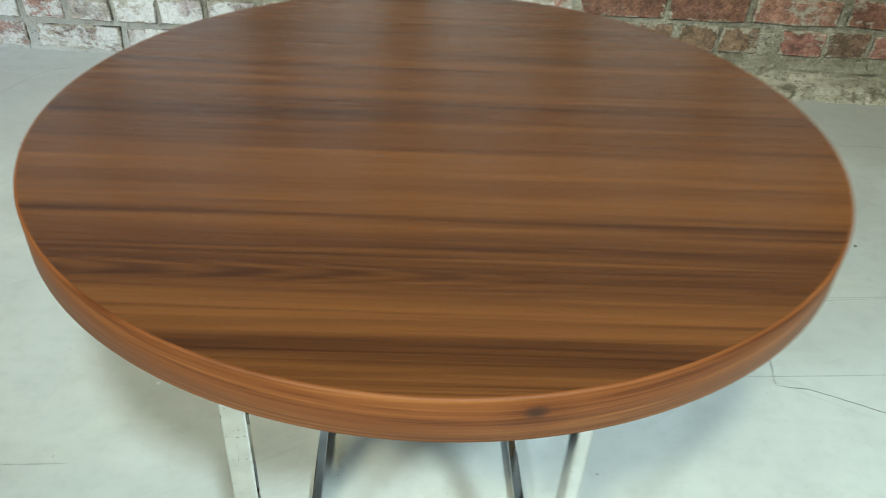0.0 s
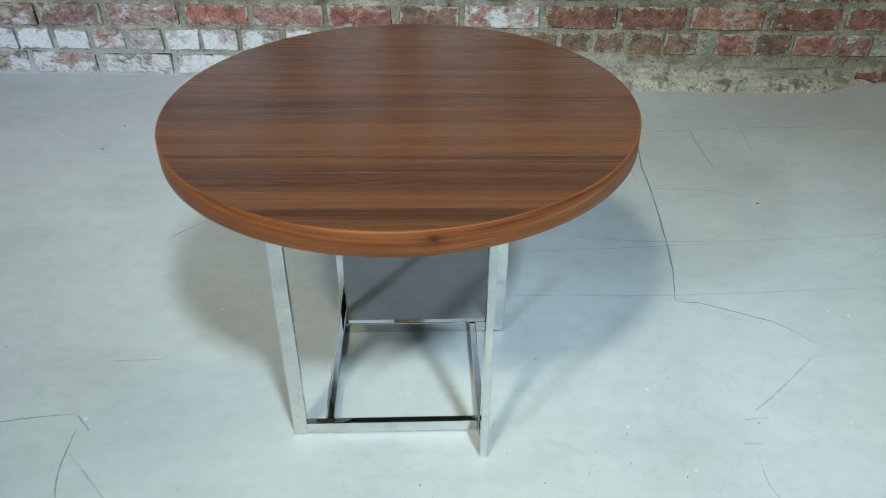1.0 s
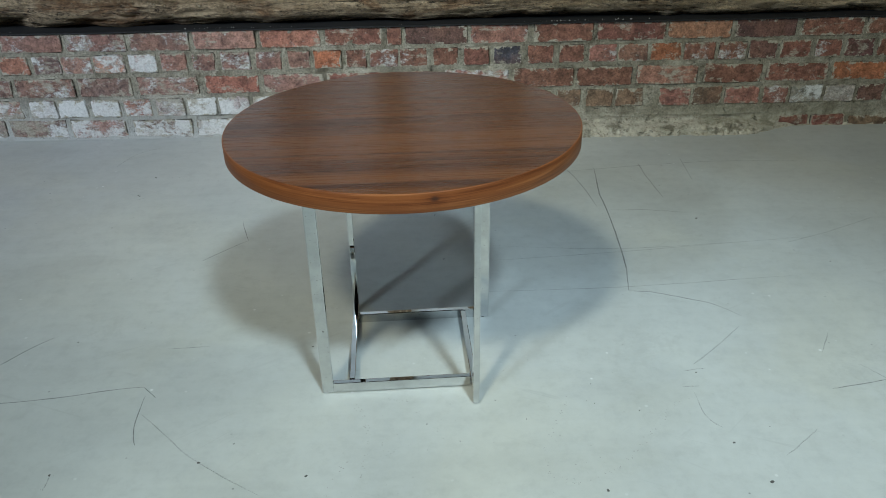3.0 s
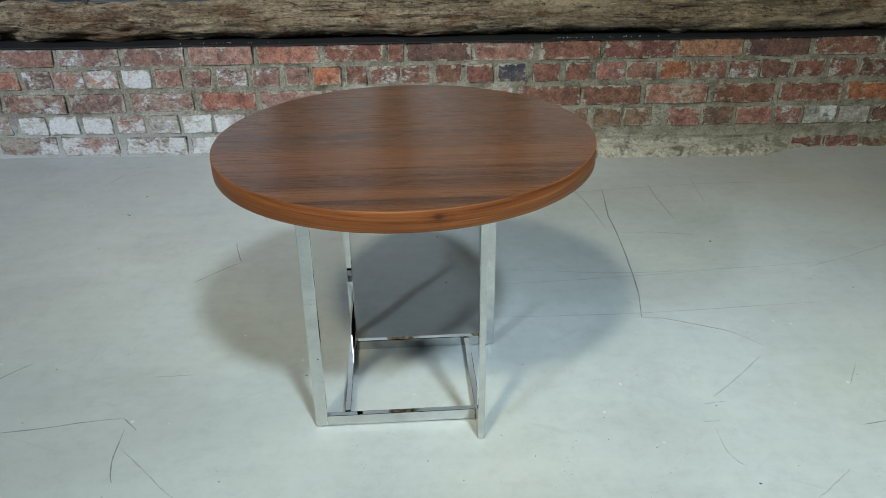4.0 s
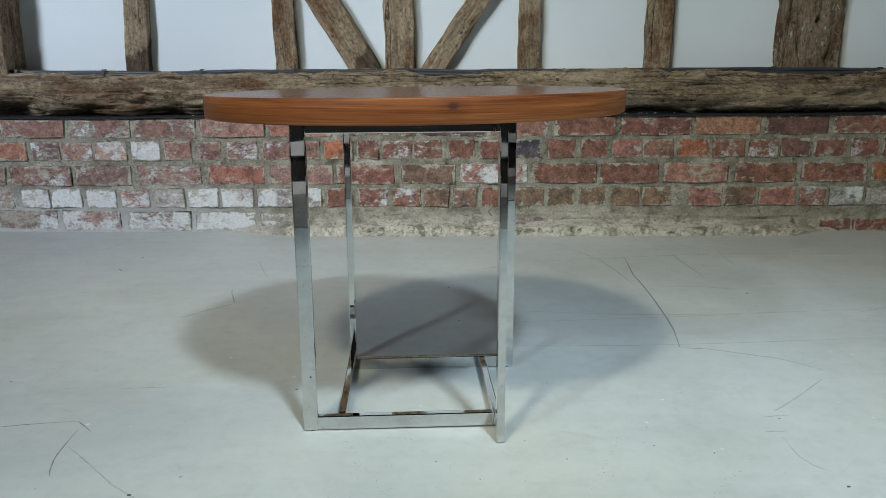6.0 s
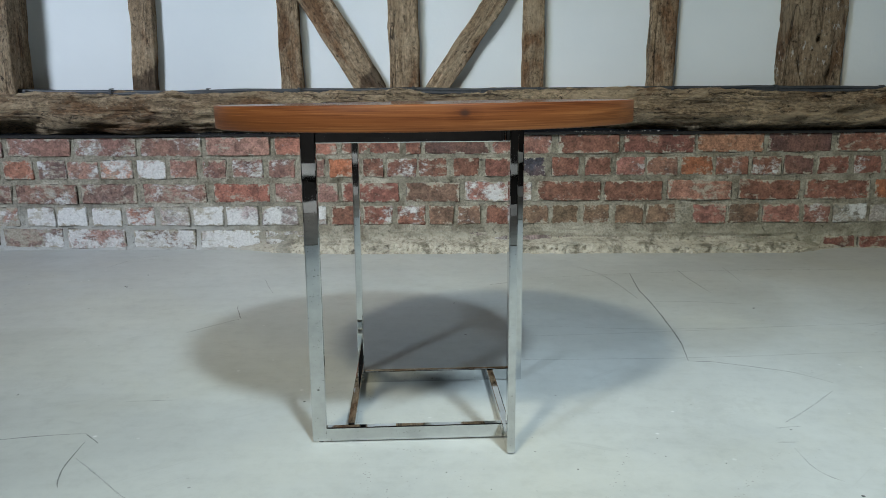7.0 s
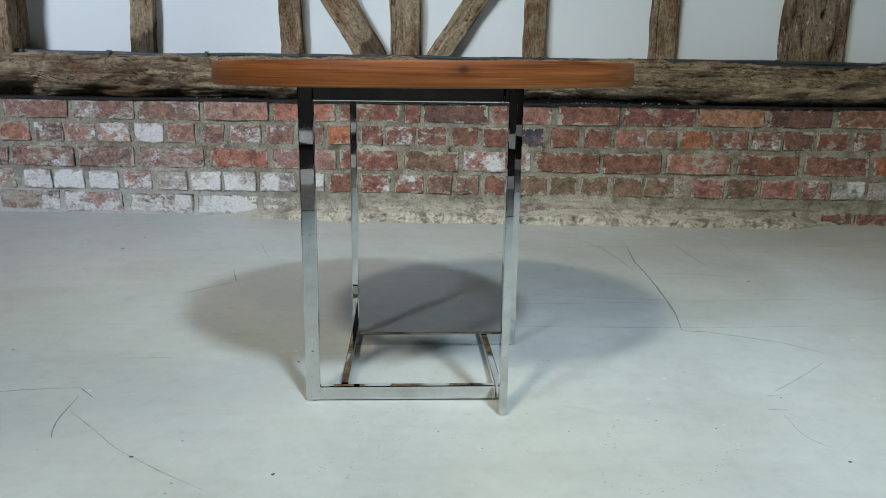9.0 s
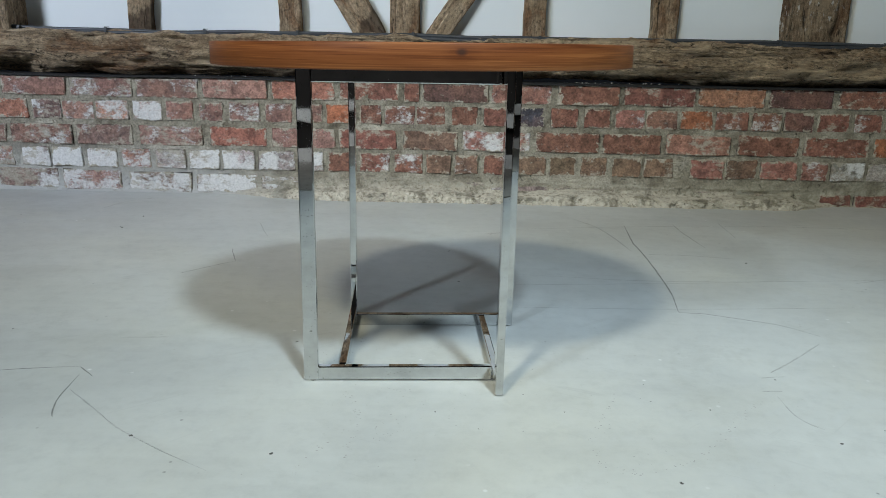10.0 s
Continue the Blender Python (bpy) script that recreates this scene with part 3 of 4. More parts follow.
# ---- timber frame ----
def timber(name, p0, p1, width, depth, seed, mat, label, category="timber", segments=46, rough=0.004, undercut=0.0, dents=(), per=8, pitted=0.0):
    """A hand-hewn timber from p0 to p1 (centre of the section); width across the wall, depth into it. Local z runs along it."""
    a, e = Vector(p0), Vector(p1)
    length = (e - a).length
    zax = (e - a).normalized()
    yax = Vector((0, 1, 0))
    xax = yax.cross(zax).normalized()
    section = []
    for s in range(4):
        for k in range(per):
            f = k / per
            section.append([(-1 + 2 * f, -1), (1, -1 + 2 * f), (1 - 2 * f, 1), (-1, 1 - 2 * f)][s])
    bm = bmesh.new()
    rings = []
    for i in range(segments + 1):
        z = length * i / segments
        wob = noise.noise(Vector((z * 2.2, seed, 0.0))) * rough * 1.6
        ring = []
        for u, v in section:
            r = 1 - 0.045 * max(0, abs(u) + abs(v) - 1.55) / 0.45
            x, y = u * width / 2 * r, v * depth / 2 * r
            q = Vector((x * 24 + seed * 7, y * 24, z * 9))
            push = rough * (noise.fractal(q, 1.0, 2.0, 4) + 0.6 * noise.noise(Vector((u * 2 + seed, v * 2, z * 7))))
            groove = abs(noise.noise(Vector((x * 60 + seed, y * 60, z * 4.0))))
            push -= rough * 1.1 * max(0, 0.14 - groove) / 0.14
            if pitted:  # broken, eroded skin
                push -= rough * pitted * max(0.0, noise.fractal(Vector((x * 55, y * 55 + seed, z * 26)), 0.7, 2.0, 4)) * 1.6
            n = Vector((u if abs(u) > 0.98 else 0, v if abs(v) > 0.98 else 0, 0))
            n = n.normalized() if n.length else n
            c = Vector((x + wob, y, z)) + n * push
            if undercut and u > -0.1:
                c.y += undercut * ((u + 0.1) / 1.1) ** 2 * (1 - v) / 2
            for dz, du, rad, dep, *wide in dents:
                g = math.exp(-((z - dz) / rad) ** 2 - ((u - du) / (wide[0] if wide else 0.35)) ** 2)
                if v < 0:
                    c.y += dep * g
            ring.append(bm.verts.new(c))
        rings.append(ring)
    m = len(section)
    for r0, r1 in zip(rings, rings[1:]):
        for i in range(m):
            bm.faces.new((r0[i], r0[(i + 1) % m], r1[(i + 1) % m], r1[i]))
    bm.faces.new(rings[0][::-1])
    bm.faces.new(rings[-1])
    ob = part(name, bm, mat, smooth=True)
    rot = Matrix((xax, yax, zax)).transposed().to_4x4()
    ob.matrix_world = Matrix.Translation(a) @ rot
    return tagged(ob, label, category)


# sill beam on the bricks; local x points down
timber("sill_beam", (-4.4, 1.362, 0.4605), (4.4, 1.362, 0.5015), 0.138, 0.15, 3.3, OAK_BEAM,
       "long weathered oak sill beam on the brick plinth", "beam", 1500, 0.011, 0.062,
       [(2.93, 0.75, 0.08, 0.07), (3.32, 0.2, 0.03, 0.014), (5.86, 0.1, 0.09, 0.02), (3.75, 0.5, 0.06, 0.014), (3.20, 0.75, 0.05, 0.02), (3.5, 0.7, 0.07, 0.018),
        (3.27, 0.10, 0.035, 0.014, 0.16), (3.62, 0.30, 0.06, 0.016, 0.14), (3.05, -0.55, 0.03, 0.012, 0.12), (4.9, 0.15, 0.10, 0.010, 0.10), (5.35, -0.35, 0.12, 0.012, 0.08)], 24, 0.3)
FRAME = "timber framing"
STUDS = [((-1.043, -1.037), 0.082, 1.0), ((-0.5275, -0.533), 0.078, 2.0), ((-0.131, -0.139), 0.106, 3.0),
         ((0.320, 0.318), 0.076, 4.0), ((0.771, 0.771), 0.094, 5.0), ((-1.98, -1.99), 0.10, 6.0), ((1.95, 1.96), 0.10, 7.0)]
for (xa, xb), w, seed in STUDS:
    lean = (xb - xa) / 0.33
    tagged(timber("oak_stud", (xa, 1.4345, 0.538), (xa + lean * 2.0, 1.4345, 2.54), w, 0.085, seed, OAK_WET if seed == 1.0 else OAK,
                  "upright weathered oak stud against white plaster", "stud", 420, 0.0036, per=14), group=FRAME)
tagged(timber("oak_post", (-1.535, 1.375, 0.535), (-1.515, 1.375, 2.54), 0.19, 0.15, 11.0, OAK,
              "stout oak post standing proud of the plaster", "post", 420, 0.0045, per=14), group=FRAME)
tagged(timber("oak_post", (1.297, 1.430, 0.562), (1.305, 1.430, 2.54), 0.216, 0.12, 14.0, OAK_POST,
              "broad oak post with a peg hole and paint flecks", "post", 520, 0.0060, 0.0,
              [(0.160, 0.14, 0.013, 0.06, 0.075), (0.22, 0.20, 0.06, 0.010, 0.04), (0.12, 0.60, 0.11, 0.014, 0.05), (0.40, 0.45, 0.12, 0.010, 0.03), (0.03, 0.6, 0.03, 0.02, 0.2)], 30), group=FRAME)
tagged(timber("oak_brace", (-0.2385, 1.425, 0.535), (-0.5525, 1.425, 1.035), 0.102, 0.075, 21.0, OAK_WET,
              "slanting oak brace with a dark stained foot", "brace", 150, 0.0035, per=12), group=FRAME)
tagged(timber("oak_brace", (-0.032, 1.425, 0.535), (0.276, 1.425, 0.998), 0.072, 0.07, 25.0, OAK,
              "slanting oak brace darkened along one edge", "brace", 150, 0.0035, per=12), group=FRAME)
timber("wall_plate_beam", (-4.4, 1.40, 2.62), (4.4, 1.40, 2.62), 0.17, 0.16, 31.0, OAK_BEAM, "long oak rail over the studs", "beam", 200, 0.005)


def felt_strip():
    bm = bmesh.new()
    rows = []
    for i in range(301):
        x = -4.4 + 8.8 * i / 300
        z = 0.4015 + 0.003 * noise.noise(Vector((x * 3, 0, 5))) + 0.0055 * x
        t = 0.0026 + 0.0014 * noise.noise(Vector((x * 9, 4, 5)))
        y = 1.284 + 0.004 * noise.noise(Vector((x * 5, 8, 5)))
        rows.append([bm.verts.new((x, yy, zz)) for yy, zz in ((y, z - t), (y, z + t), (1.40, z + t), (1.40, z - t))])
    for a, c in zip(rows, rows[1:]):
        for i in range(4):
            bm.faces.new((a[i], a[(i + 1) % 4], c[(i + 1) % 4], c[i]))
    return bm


tagged(part("felt_strip", felt_strip(), STRIP_BLACK), "thin black strip between bricks and beam", "strip", kind="structure")


def cable_z(x, k):
    base = 0.541 + 0.0055 * x + 0.006 * noise.noise(Vector((x * 1.6, k * 5.0, 2))) + 0.004 * noise.noise(Vector((x * 5, k * 9.0, 1)))
    return base + (0.0105 if k else 0.0)


for k in (0, 1):
    pts = [(x, 1.322 + 0.012 * k + 0.008 * noise.noise(Vector((x * 2.2, k * 3.0, 7))), cable_z(x, k)) for x in [(-4.3 + 8.6 * i / 330) for i in range(331)]]
    tagged(part("cable", tube(pts, 0.0066, 8), CABLE, smooth=True), "grey sheathed cable run along the beam top", "cable", group="cables along the beam")


def cable_clip(x):
    bm = bmesh.new()
    z = cable_z(x, 0)
    box(bm, (x - 0.005, 1.3125, z - 0.010), (x + 0.005, 1.3165, z + 0.017), 0.0015)
    box(bm, (x - 0.005, 1.3165, z + 0.0165), (x + 0.005, 1.338, z + 0.0195), 0.001)
    return tagged(part("cable_clip", bm, CABLE), "small grey clip holding the cables", "clip", group="cable clips")


for x in (-1.42, -1.13, -0.80, -0.49, -0.10, 0.33, 0.79, 1.15, 1.52, -1.75, 1.85):
    cable_clip(x)


# ---- table ----
TABLE, TILT_X, TILT_Y = (-0.0425, -0.0633), -0.0132, 0.0147
table = tagged(new("side_table"), "round walnut side table on a polished chrome pinwheel base", "table")
table.matrix_world = pose(TABLE[0], TABLE[1], 0, math.degrees(TILT_X), -math.degrees(TILT_Y), 0)


def ellipse_ring(bm, inset, z, n=160):
    return [bm.verts.new(((RADIUS_X - inset) * math.cos(q), (RADIUS_Y - inset) * math.sin(q), z)) for q in (2 * math.pi * i / n for i in range(n))]


def bridge(bm, r0, r1):
    n = len(r0)
    return [bm.faces.new((r0[i], r0[(i + 1) % n], r1[(i + 1) % n], r1[i])) for i in range(n)]


def tabletop():
    bm = bmesh.new()
    a = ellipse_ring(bm, 0.0022, TOP_Z)
    c = ellipse_ring(bm, 0.0022, TOP_Z - 0.004)
    bm.faces.new(a)
    bridge(bm, c, a)
    bm.faces.new(c[::-1])
    top = part("tabletop", bm, VENEER, table, "walnut veneer top with dark straight streaks")
    bm = bmesh.new()
    uv = bm.loops.layers.uv.new("uv")
    rings = [ellipse_ring(bm, i, z) for i, z in ((0.0022, TOP_Z - TOP_THICK), (0.0008, TOP_Z - TOP_THICK + 0.0006), (0.0, TOP_Z - TOP_THICK + 0.0018),
                                                (0.0, TOP_Z - 0.0016), (0.0006, TOP_Z - 0.0005), (0.0016, TOP_Z + 0.0001), (0.0024, TOP_Z))]
    for r0, r1 in zip(rings, rings[1:]):
        for i, f in enumerate(bridge(bm, r0, r1)):
            f.smooth = True
            for lp, (di, rr) in zip(f.loops, ((0, r0), (1, r0), (1, r1), (0, r1))):
                lp[uv].uv = (RADIUS_X * 2 * math.pi * (i + di) / len(r0), rr[0].co.z - TOP_Z + TOP_THICK)
    part("edge_band", bm, EDGE, top, "lighter walnut edge banding with one knot")
    bm = bmesh.new()
    a = ellipse_ring(bm, 0.003, TOP_Z - 0.006)
    c = ellipse_ring(bm, 0.003, TOP_Z - TOP_THICK + 0.0005)
    bridge(bm, c, a)
    bm.faces.new(c[::-1])
    bm.faces.new(a)
    part("underside", bm, UNDERSIDE, top, "dark backing board")


tabletop()

# pinwheel base: each side is one leg with a top and a bottom rail, butted against the next side
INNER, BAR, THIN, OUT, FOOT = 0.240, 0.0230, 0.0125, 0.0555, 0.0018
BASE = pose(-0.007, -0.0068, 0, -math.degrees(TILT_X) / 2, math.degrees(TILT_Y) / 2, 1.9)
for k in range(4):
    place = BASE @ pose(0, 0, 0, 0, 0, 90 * k)
    at = place @ Vector((-INNER / 2 - THIN - OUT + 0.014, -INNER / 2 - THIN / 2, 0))
    low = -(TILT_X * at.y + TILT_Y * at.x) / 2
    sole = low + FOOT
    side = part("base_frame", box(bmesh.new(), (-INNER / 2 - THIN - OUT, -INNER / 2 - THIN, sole), (-INNER / 2 - THIN - OUT + BAR, -INNER / 2, TOP_Z - TOP_THICK + 0.0025), 0.0016), CHROME, table,
                "polished chrome leg and rails")
    side.matrix_basis = place
    x0 = -INNER / 2 - THIN - OUT + BAR
    part("bottom_rail", box(bmesh.new(), (x0 - 0.0005, -INNER / 2 - THIN + 0.0002, sole + 0.0002), (INNER / 2 - 0.0003, -INNER / 2 - 0.0002, sole + BAR), 0.0014), CHROME, side)
    part("top_rail", box(bmesh.new(), (x0 - 0.0005, -INNER / 2 - THIN + 0.0002, TOP_Z - TOP_THICK - BAR), (INNER / 2 - 0.0003, -INNER / 2 - 0.0002, TOP_Z - TOP_THICK + 0.0022), 0.0014), CHROME, side)
    bm = bmesh.new()
    bmesh.ops.create_cone(bm, cap_ends=True, segments=16, radius1=0.005, radius2=0.0058, depth=FOOT,
                          matrix=Matrix.Translation((-INNER / 2 - THIN - OUT + 0.014, -INNER / 2 - THIN / 2, low + FOOT / 2)))
    part("foot", bm, RUBBER, side, "small black rubber foot")


# ---- marks and grit on the floor ----
FLOOR_OB = bpy.data.objects["floor"]


def mark(points, width, mat, seed):
    """A drawn line on the concrete: a thin wavering ribbon, tapered at its ends."""
    pts = [Vector((x, y, 0)) for x, y in points]
    fine = []
    for k in range(len(pts) - 1):
        p = [pts[max(k - 1, 0)], pts[k], pts[k + 1], pts[min(k + 2, len(pts) - 1)]]
        for s in range(8):
            t = s / 8
            fine.append(0.5 * (2 * p[1] + (p[2] - p[0]) * t + (2 * p[0] - 5 * p[1] + 4 * p[2] - p[3]) * t * t + (3 * p[1] - p[0] - 3 * p[2] + p[3]) * t ** 3))
    fine.append(pts[-1])
    bm = bmesh.new()
    uv = bm.loops.layers.uv.new("uv")
    prev, run = None, 0.0
    for i, p in enumerate(fine):
        d = (fine[min(i + 1, len(fine) - 1)] - fine[max(i - 1, 0)]).normalized()
        n = Vector((-d.y, d.x, 0))
        end = min(1, 0.25 + 4 * min(i, len(fine) - 1 - i) / len(fine))
        w = width * end * (0.85 + 0.5 * noise.noise(Vector((i * 0.7, seed, 0))))
        c = p + n * 0.0018 * noise.noise(Vector((i * 0.33, seed, 5)))
        if i:
            run += (p - fine[i - 1]).length
        pair = [bm.verts.new((c + n * w / 2).to_tuple()[:2] + (0.0006,)), bm.verts.new((c - n * w / 2).to_tuple()[:2] + (0.0006,))]
        if prev:
            f = bm.faces.new((prev[0], prev[1], pair[1], pair[0]))
            for lp, at in zip(f.loops, ((-1, last), (1, last), (1, run), (-1, run))):
                lp[uv].uv = at
        prev, last = pair, run
    return part("scratch_mark", bm, mat, FLOOR_OB)


DARK_MARKS = [
    [(0.569, 0.926), (0.555, 0.806), (0.545, 0.722), (0.542, 0.588), (0.531, 0.403), (0.519, 0.277), (0.497, 0.153)],
    [(0.497, 0.153), (0.549, 0.147), (0.61, 0.122), (0.687, 0.085), (0.738, 0.031)],
    [(-0.98, -0.215), (-0.80, -0.200), (-0.692, -0.179), (-0.613, -0.170)], [(-0.613, -0.170), (-0.579, -0.206)],
    [(-0.602, -0.201), (-0.599, -0.269), (-0.591, -0.313), (-0.578, -0.346)], [(-0.549, 0.585), (-0.53, 0.517), (-0.511, 0.468)],
    [(-0.511, 0.468), (-0.559, 0.418), (-0.615, 0.357)], [(0.125, 0.787), (0.165, 0.806), (0.208, 0.825)],
    [(-0.964, -0.097), (-0.918, -0.029), (-0.872, 0.021)], [(0.824, -0.240), (0.89, -0.228), (0.975, -0.212)],
]
FAINT_MARKS = [
    [(0.426, 1.005), (0.477, 0.905), (0.504, 0.767), (0.517, 0.633)], [(0.548, 0.605), (0.653, 0.603), (0.781, 0.579)],
    [(0.729, 0.961), (0.728, 0.851), (0.738, 0.688)], [(0.885, 0.997), (0.87, 0.801)], [(0.718, -0.009), (0.62, -0.099), (0.564, -0.145)],
    [(0.536, -0.236), (0.536, -0.309), (0.56, -0.346)], [(0.167, 0.323), (0.406, 0.34), (0.826, 0.385)],
    [(-0.592, -0.256), (-0.541, -0.305), (-0.447, -0.394), (-0.316, -0.481)], [(-0.541, 0.872), (-0.483, 0.709)], [(-0.708, -0.452), (-0.709, -0.418)],
    [(0.536, -0.167), (0.586, -0.161)], [(0.518, -0.22), (0.553, -0.219)],
    [(0.997, 0.381), (1.142, 0.438), (1.323, 0.525)], [(0.178, 0.403), (0.415, 0.375), (0.581, 0.37), (0.842, 0.388), (1.081, 0.413)],
    [(0.115, 0.168), (0.319, 0.168), (0.555, 0.176), (0.961, 0.209)], [(0.228, 0.854), (0.544, 0.912), (0.971, 0.96), (1.396, 0.95)],
    [(-0.600, -0.037), (-0.507, -0.034)], [(-1.068, 1.017), (-1.025, 1.139), (-0.949, 1.193)],
    [(-0.916, 0.753), (-0.889, 0.764)],
    [(0.924, -0.162), (0.942, -0.187), (0.957, -0.212)], [(0.65, -0.424), (0.698, -0.389), (0.74, -0.356)], [(0.911, -0.044), (0.863, -0.118)],
]
for i, line in enumerate(DARK_MARKS):
    mark(line, (0.0062, 0.0036)[i] if i < 2 else 0.0034, PENCIL, i * 3.1)
for i, line in enumerate(FAINT_MARKS):
    mark(line, 0.0075 if i in (0, 2) else 0.0052 if i < 5 else 0.0040, FAINT, 50 + i * 3.1)


def grit_mesh(seed):
    rng = random.Random(seed)
    bm = bmesh.new()
    bmesh.ops.create_icosphere(bm, subdivisions=1, radius=1.0)
    for v in bm.verts:
        v.co = Vector((v.co.x * 1.3, v.co.y, max(0, v.co.z) * 0.6)) * rng.uniform(0.6, 1.2)
    return bm


CHIPS = [(-0.446, -0.394, 4.5), (-0.242, -0.436, 4.5), (-0.019, -0.309, 2.5), (0.323, -0.263, 2), (0.565, -0.386, 4), (0.795, 0.540, 5), (-0.904, 0.922, 5),
         (0.038, 0.336, 4.5), (-0.273, -0.044, 3.5), (-0.813, -0.003, 3), (-0.92, 0.785, 4), (0.299, -0.491, 3), (0.597, -0.486, 6), (0.409, -0.288, 2.5), (0.328, -0.201, 2), (0.179, -0.303, 2), (0.651, -0.345, 2), (1.07, 0.274, 3), (0.044, -0.359, 2), (0.3, -0.494, 3.5), (-0.913, 0.779, 4), (-0.711, -0.414, 4), (0.122, -0.245, 2), (0.561, -0.173, 3), (0.02, 0.60, 4)]
for i, (x, y, mm) in enumerate(CHIPS):
    ob = tagged(part("grit_chip", grit_mesh(i), GRIT), "small dark chip of grit on the concrete", "grit", group="grit on the floor")
    ob.matrix_world = pose(x, y, 0, 0, 0, i * 47) @ Matrix.Diagonal((mm / 1500, mm / 1500, mm / 1900, 1))


def grit_dust():
    rng = random.Random(5)
    bm = bmesh.new()
    spots = [(-0.08, -0.30, 0.06, 40), (-0.19, -0.13, 0.025, 25), (-0.09, -0.37, 0.02, 25), (0.12, -0.32, 0.35, 60), (0.2, 0.5, 0.9, 70), (0.25, -0.44, 0.06, 20)]
    for cx, cy, spread, count in spots:
        for _ in range(count):
            x, y, s = rng.gauss(cx, spread), rng.gauss(cy, spread), rng.uniform(0.0004, 0.0011)
            q = rng.uniform(0, 3)
            vs = [bm.verts.new((x + s * k * math.cos(q + a), y + s * math.sin(q + a), 0.0003)) for a, k in ((0, 1.6), (1.6, 1), (3.1, 1.5), (4.7, 1))]
            tip = bm.verts.new((x, y, 0.0003 + s * 0.6))
            for a in range(4):
                bm.faces.new((vs[a], vs[(a + 1) % 4], tip))
    return bm


def pitting():
    """Chains of small chips in the floor paint."""
    q = random.Random(21)
    bm = bmesh.new()
    chains = [[(0.27, -0.241), (0.206, -0.385), (0.204, -0.453), (0.264, -0.477), (0.347, -0.432), (0.408, -0.359), (0.473, -0.285), (0.512, -0.246)],
              [(-0.164, -0.24), (-0.145, -0.281), (-0.132, -0.345), (-0.143, -0.447)], [(-0.17, -0.402), (-0.207, -0.486)],
              [(-0.105, -0.229), (-0.055, -0.239)], [(-0.165, 0.036), (-0.151, -0.027), (-0.154, -0.076)], [(-0.714, -0.452), (-0.709, -0.418)]]
    for line in chains:
        for (xa, ya), (xb, yb) in zip(line, line[1:]):
            for _ in range(int(math.hypot(xb - xa, yb - ya) / 0.0042)):
                if q.random() < 0.35:
                    continue
                f = q.random()
                x, y, s = xa + (xb - xa) * f + q.gauss(0, 0.0035), ya + (yb - ya) * f + q.gauss(0, 0.0035), q.uniform(0.0005, 0.0015)
                a0 = q.uniform(0, 6)
                vs = [bm.verts.new((x + s * q.uniform(0.7, 1.6) * math.cos(a0 + a), y + s * math.sin(a0 + a), 0.0004)) for a in (0, 1.2, 2.5, 3.8, 5.0)]
                bm.faces.new(vs)
    return bm


tagged(part("paint_chips", pitting(), DUST), "chains of small chips in the floor paint", "chips", kind="stuff")
tagged(part("grit_dust", grit_dust(), DUST), "fine dark grit scattered over the concrete", "grit", kind="stuff")


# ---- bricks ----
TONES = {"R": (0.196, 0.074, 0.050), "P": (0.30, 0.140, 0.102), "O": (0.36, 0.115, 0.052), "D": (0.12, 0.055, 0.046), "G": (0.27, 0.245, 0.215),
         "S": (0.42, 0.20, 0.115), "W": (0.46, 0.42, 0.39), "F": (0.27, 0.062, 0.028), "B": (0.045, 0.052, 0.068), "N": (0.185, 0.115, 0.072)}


def brick_mesh(seed, length, height):
    """One worn brick with uneven arrises; its face lies near y = 0, its body runs back into the wall."""
    rng = random.Random(seed)
    bm = bmesh.new()
    c = 0.004
    hx, hz = length / 2, height / 2
    outline = [(-hx + c, -hz), (0, -hz), (hx - c, -hz), (hx, -hz + c), (hx, hz - c), (hx - c, hz), (0, hz), (-hx + c, hz), (-hx, hz - c), (-hx, -hz + c)]
    jit = [(x + rng.uniform(-0.003, 0.003), z + rng.uniform(-0.003, 0.003)) for x, z in outline]
    back = [bm.verts.new((x, 0.05, z)) for x, z in jit]
    edge = [bm.verts.new((x, 0.0025 + rng.uniform(0, 0.0025), z)) for x, z in jit]
    face = [bm.verts.new((x * (1 - 0.006 / length), rng.uniform(-0.001, 0.0015), z * (1 - 0.006 / height))) for x, z in jit]
    mid = bm.verts.new((rng.uniform(-0.02, 0.02), rng.uniform(-0.002, 0.001), 0))
    n = len(jit)
    for i in range(n):
        j = (i + 1) % n
        bm.faces.new((back[i], back[j], edge[j], edge[i]))
        bm.faces.new((edge[i], edge[j], face[j], face[i]))
        bm.faces.new((face[i], face[j], mid))
    me = bpy.data.meshes.new("brick")
    bm.normal_update()
    bm.to_mesh(me)
    bm.free()
    me.materials.append(BRICK)
    return me


def stone_mesh(seed):
    """A lump of rubble from the footing."""
    q = random.Random(seed)
    bm = bmesh.new()
    bmesh.ops.create_icosphere(bm, subdivisions=1, radius=1.0)
    for v in bm.verts:
        v.co = Vector([max(-0.72, min(0.72, k)) for k in v.co]) * q.uniform(0.9, 1.25)
    me = bpy.data.meshes.new("stone")
    bm.to_mesh(me)
    bm.free()
    me.materials.append(MORTAR)
    return me


LONG = [brick_mesh(i, 0.212, 0.066) for i in range(9)]
SHORT = [brick_mesh(100 + i, 0.100, 0.067) for i in range(9)]
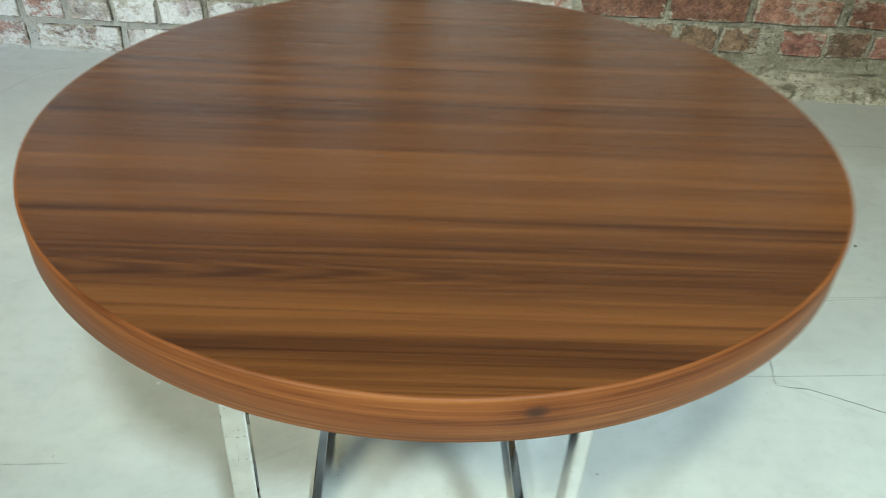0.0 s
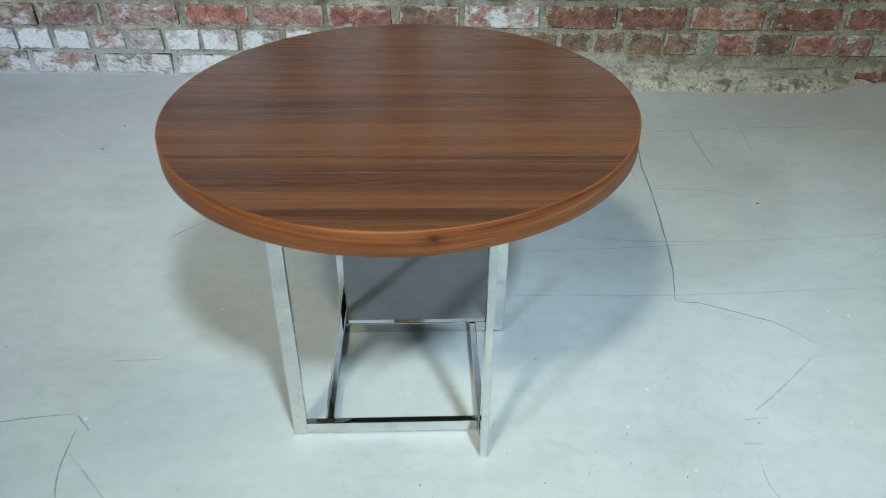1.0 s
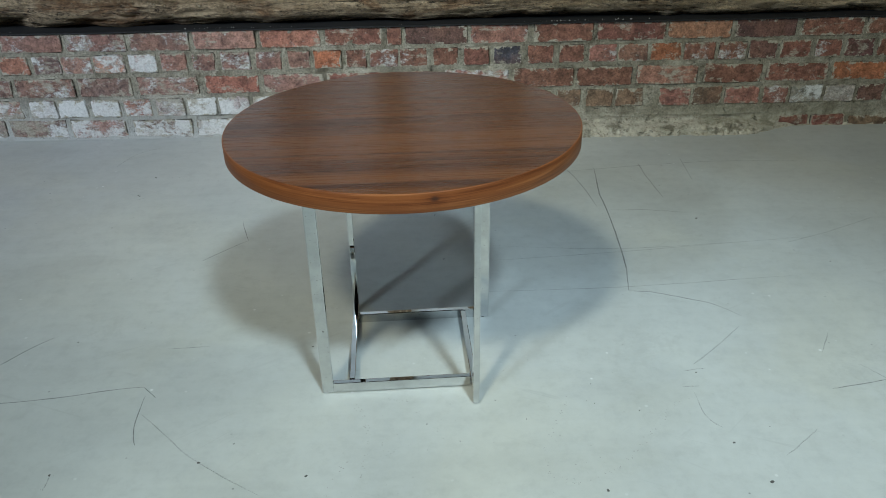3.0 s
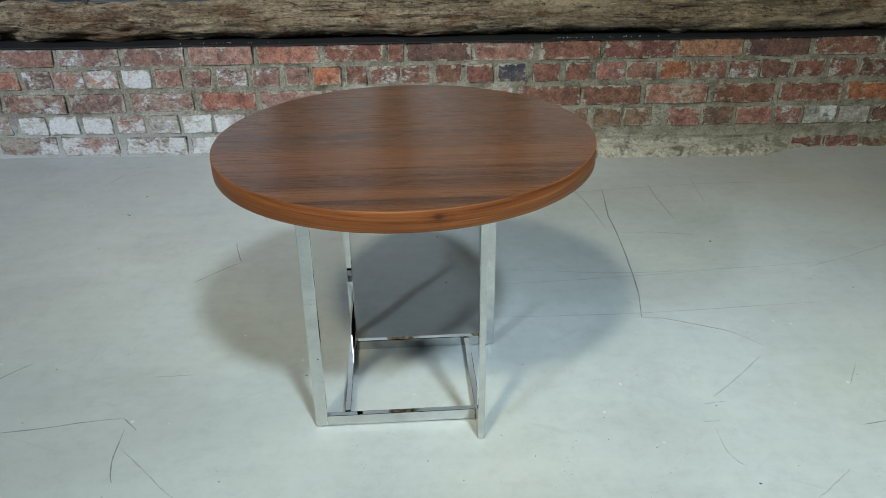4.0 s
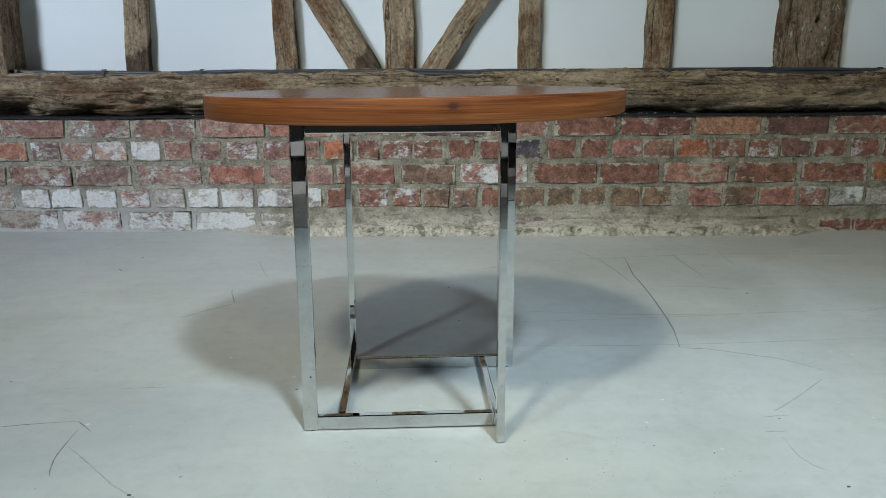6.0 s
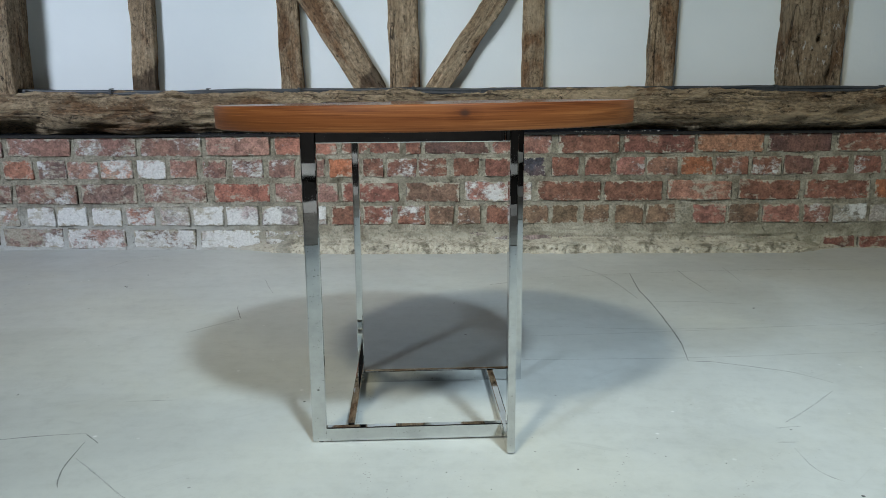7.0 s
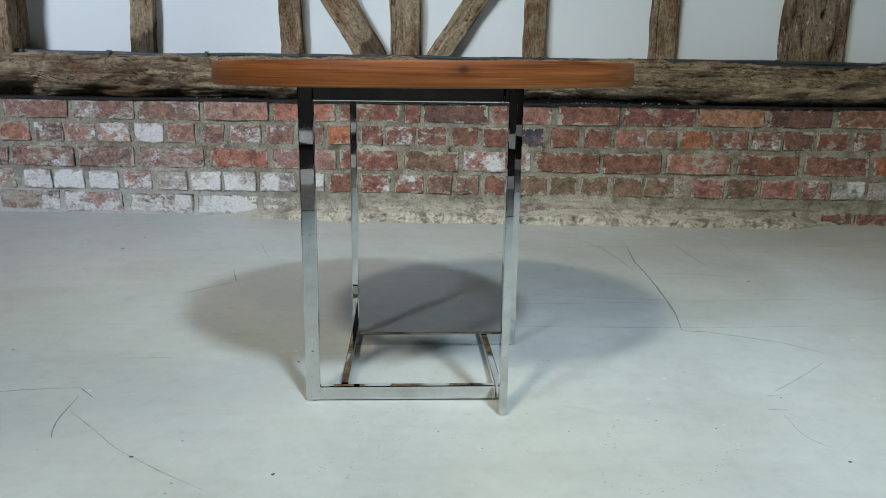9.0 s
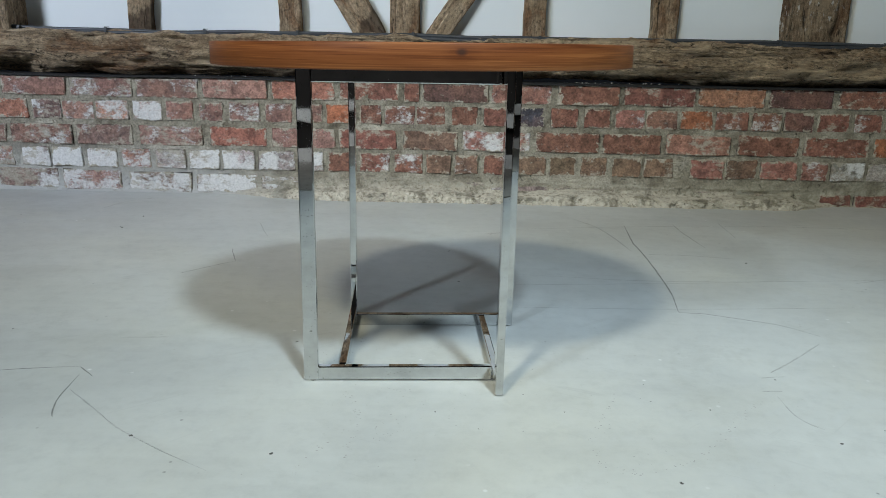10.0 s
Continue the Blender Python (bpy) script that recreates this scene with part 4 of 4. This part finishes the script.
# courses from the top: height of the bed, its rise along the wall, height of the bricks, then tone, whitewash in tenths, start and length in centimetres
COURSES = [
    (0.3347, 0.0062, 0.0625, 21.5, "R1:-172.2:22.0 R1:-148.5:21.1 R3:-125.7:20.6 R2:-103.6:21.0 P0:-81.1:21.7 O0:-57.7:21.3 R0:-34.4:19.8 R0:-12.6:5.0 D0:-6.0:21.8 P3:17.0:20.5 R0:39.7:21.2 R1:62.5:24.6 S0:88.4:22.8 D1:112.9:21.8 R0:136.7:22.7"),
    (0.2567, 0.0054, 0.0620, 10.0, "O1:-150.7:10.0 D4:-139.0:9.5 P5:-129.0:10.5 S3:-117.8:10.9 P5:-105.4:10.3 R2:-93.8:9.1 R1:-82.9:8.1 R3:-72.4:10.3 R2:-60.2:9.2 R1:-48.5:7.8 O0:-39.3:9.9 R3:-27.6:7.0 R5:-19.4:10.4 R4:-8.4:9.8 R2:3.7:8.9 R0:14.9:8.9 B2:25.7:9.9 R4:38.0:9.4 R0:49.6:8.9 P3:60.5:9.9 P3:71.1:10.7 O0:83.2:10.9 R5:95.1:11.4 R4:108.1:9.9 D1:119.2:10.2 R2:130.8:11.1 R4:143.7:9.8 D0:154.9:10.4"),
    (0.1702, 0.0050, 0.0655, 21.5, "R1:-170.0:20.9 R1:-147.2:20.4 D1:-125.3:19.3 P2:-103.7:21.7 F0:-79.1:19.0 P0:-58.4:21.8 R2:-35.0:19.8 N0:-12.8:18.9 P6:7.7:23.3 R2:33.4:21.8 R0:56.6:20.5 P2:78.5:22.6 R0:103.7:21.4 R0:127.1:23.1 O0:152.2:21.2"),
    (0.0895, 0.0027, 0.0635, 10.0, "O5:-159.3:12.0 P6:-144.3:9.3 W8:-134.0:10.2 P6:-121.9:10.0 O5:-110.2:9.8 W4:-98.4:10.0 W9:-87.0:10.4 W6:-75.3:10.9 G3:-62.9:12.3 G3:-48.7:7.9 R0:-38.8:8.9 R3:-27.9:10.3 R2:-15.7:9.6 N1:-4.8:8.6 N1:5.4:7.9 R1:15.3:9.4 N1:26.6:10.6 N1:38.6:9.0 N0:49.6:9.0 N0:60.6:10.0 N0:72.0:10.0 P3:88.0:12.1 N1:100.9:10.8 P2:113.0:12.9 P3:127.5:9.5 G5:138.0:12.1 W3:151.3:10.9"),
    (-0.0070, -0.0125, 0.0650, 21.5, "G2:-174.9:19.8 D3:-153.4:20.6 P4:-131.2:20.0 N5:-108.2:21.7 W5:-85.2:21.4 G2:-62.2:15.2 G3:-40.0:11.9 G3:-25.1:17.9 G2:-5.0:21.0 G3:18.0:20.5 G1:40.5:21.0 G3:63.0:20.0 G1:85.0:21.5 G1:108.5:20.0 R0:135.7:11.2 R2:148.1:13.0"),
]
rng = random.Random(12)


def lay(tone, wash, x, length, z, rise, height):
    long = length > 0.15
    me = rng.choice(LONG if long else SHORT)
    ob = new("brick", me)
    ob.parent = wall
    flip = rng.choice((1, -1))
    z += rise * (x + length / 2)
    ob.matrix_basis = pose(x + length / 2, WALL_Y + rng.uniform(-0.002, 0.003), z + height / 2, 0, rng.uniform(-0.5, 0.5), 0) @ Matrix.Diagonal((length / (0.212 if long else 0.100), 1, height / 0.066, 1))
    r, g, b = TONES[tone]
    v = rng.uniform(0.85, 1.18)
    g *= rng.uniform(0.9, 1.1)
    k = (0.28 if z < 0.12 else 0.20) if x < -0.4 else 0.05  # paler mix on the old whitewashed stretch, most in the low courses
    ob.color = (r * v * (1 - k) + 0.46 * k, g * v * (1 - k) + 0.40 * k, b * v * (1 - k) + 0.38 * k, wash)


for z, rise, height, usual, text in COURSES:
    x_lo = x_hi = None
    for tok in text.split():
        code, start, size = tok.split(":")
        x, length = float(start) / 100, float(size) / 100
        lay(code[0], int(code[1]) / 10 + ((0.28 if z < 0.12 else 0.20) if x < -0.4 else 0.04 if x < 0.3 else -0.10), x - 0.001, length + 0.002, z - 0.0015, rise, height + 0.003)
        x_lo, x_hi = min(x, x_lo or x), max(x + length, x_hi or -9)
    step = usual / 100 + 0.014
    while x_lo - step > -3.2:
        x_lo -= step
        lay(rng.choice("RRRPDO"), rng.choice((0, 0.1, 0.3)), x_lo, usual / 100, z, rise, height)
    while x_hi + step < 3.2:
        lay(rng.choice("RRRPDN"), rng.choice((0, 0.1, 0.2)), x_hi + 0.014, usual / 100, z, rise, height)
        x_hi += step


# rubble along the foot of the wall
STONES = [stone_mesh(i) for i in range(8)]
x = -0.60
while x < 1.22:
    size = rng.uniform(0.035, 0.11)
    ob = new("stone", rng.choice(STONES))
    ob.parent = wall
    tall = rng.uniform(0.008, 0.017)
    edge = min(1, (x + 0.85) * 3, (1.5 - x) * 4)
    ob.matrix_basis = pose(x + size / 2, WALL_Y - 0.050 * edge + rng.uniform(-0.006, 0.012), tall * rng.uniform(0.3, 0.75), rng.uniform(-14, 14), rng.uniform(-8, 8), rng.uniform(-15, 15)) @ Matrix.Diagonal((size * 0.68, 0.03, tall, 1))
    x += size + rng.uniform(0.06, 0.26)


def crumbs():
    """White plaster crumbs caught along the strip under the beam."""
    q = random.Random(8)
    bm = bmesh.new()
    for _ in range(64):
        x = q.choice((q.gauss(0.50, 0.05), q.gauss(0.68, 0.05), q.gauss(-0.62, 0.08), q.uniform(-1.8, 2.0)))
        s = q.uniform(0.0005, 0.0012) * q.choice((1.0, 1.0, 2.2))
        m = Matrix.Translation((x, 1.2855 + q.uniform(0, 0.006), 0.4065 + 0.0055 * x + s * 0.6 + q.uniform(0, 0.003)))
        r0 = bmesh.ops.create_icosphere(bm, subdivisions=1, radius=s, matrix=m)
        for v in r0["verts"]:
            v.co += Vector((q.uniform(-s, s), q.uniform(-s, s), q.uniform(-s, s))) * 0.35
    return bm


tagged(part("plaster_crumbs", crumbs(), CRUMB), "white plaster crumbs lying along the strip under the beam", "crumbs", kind="stuff")
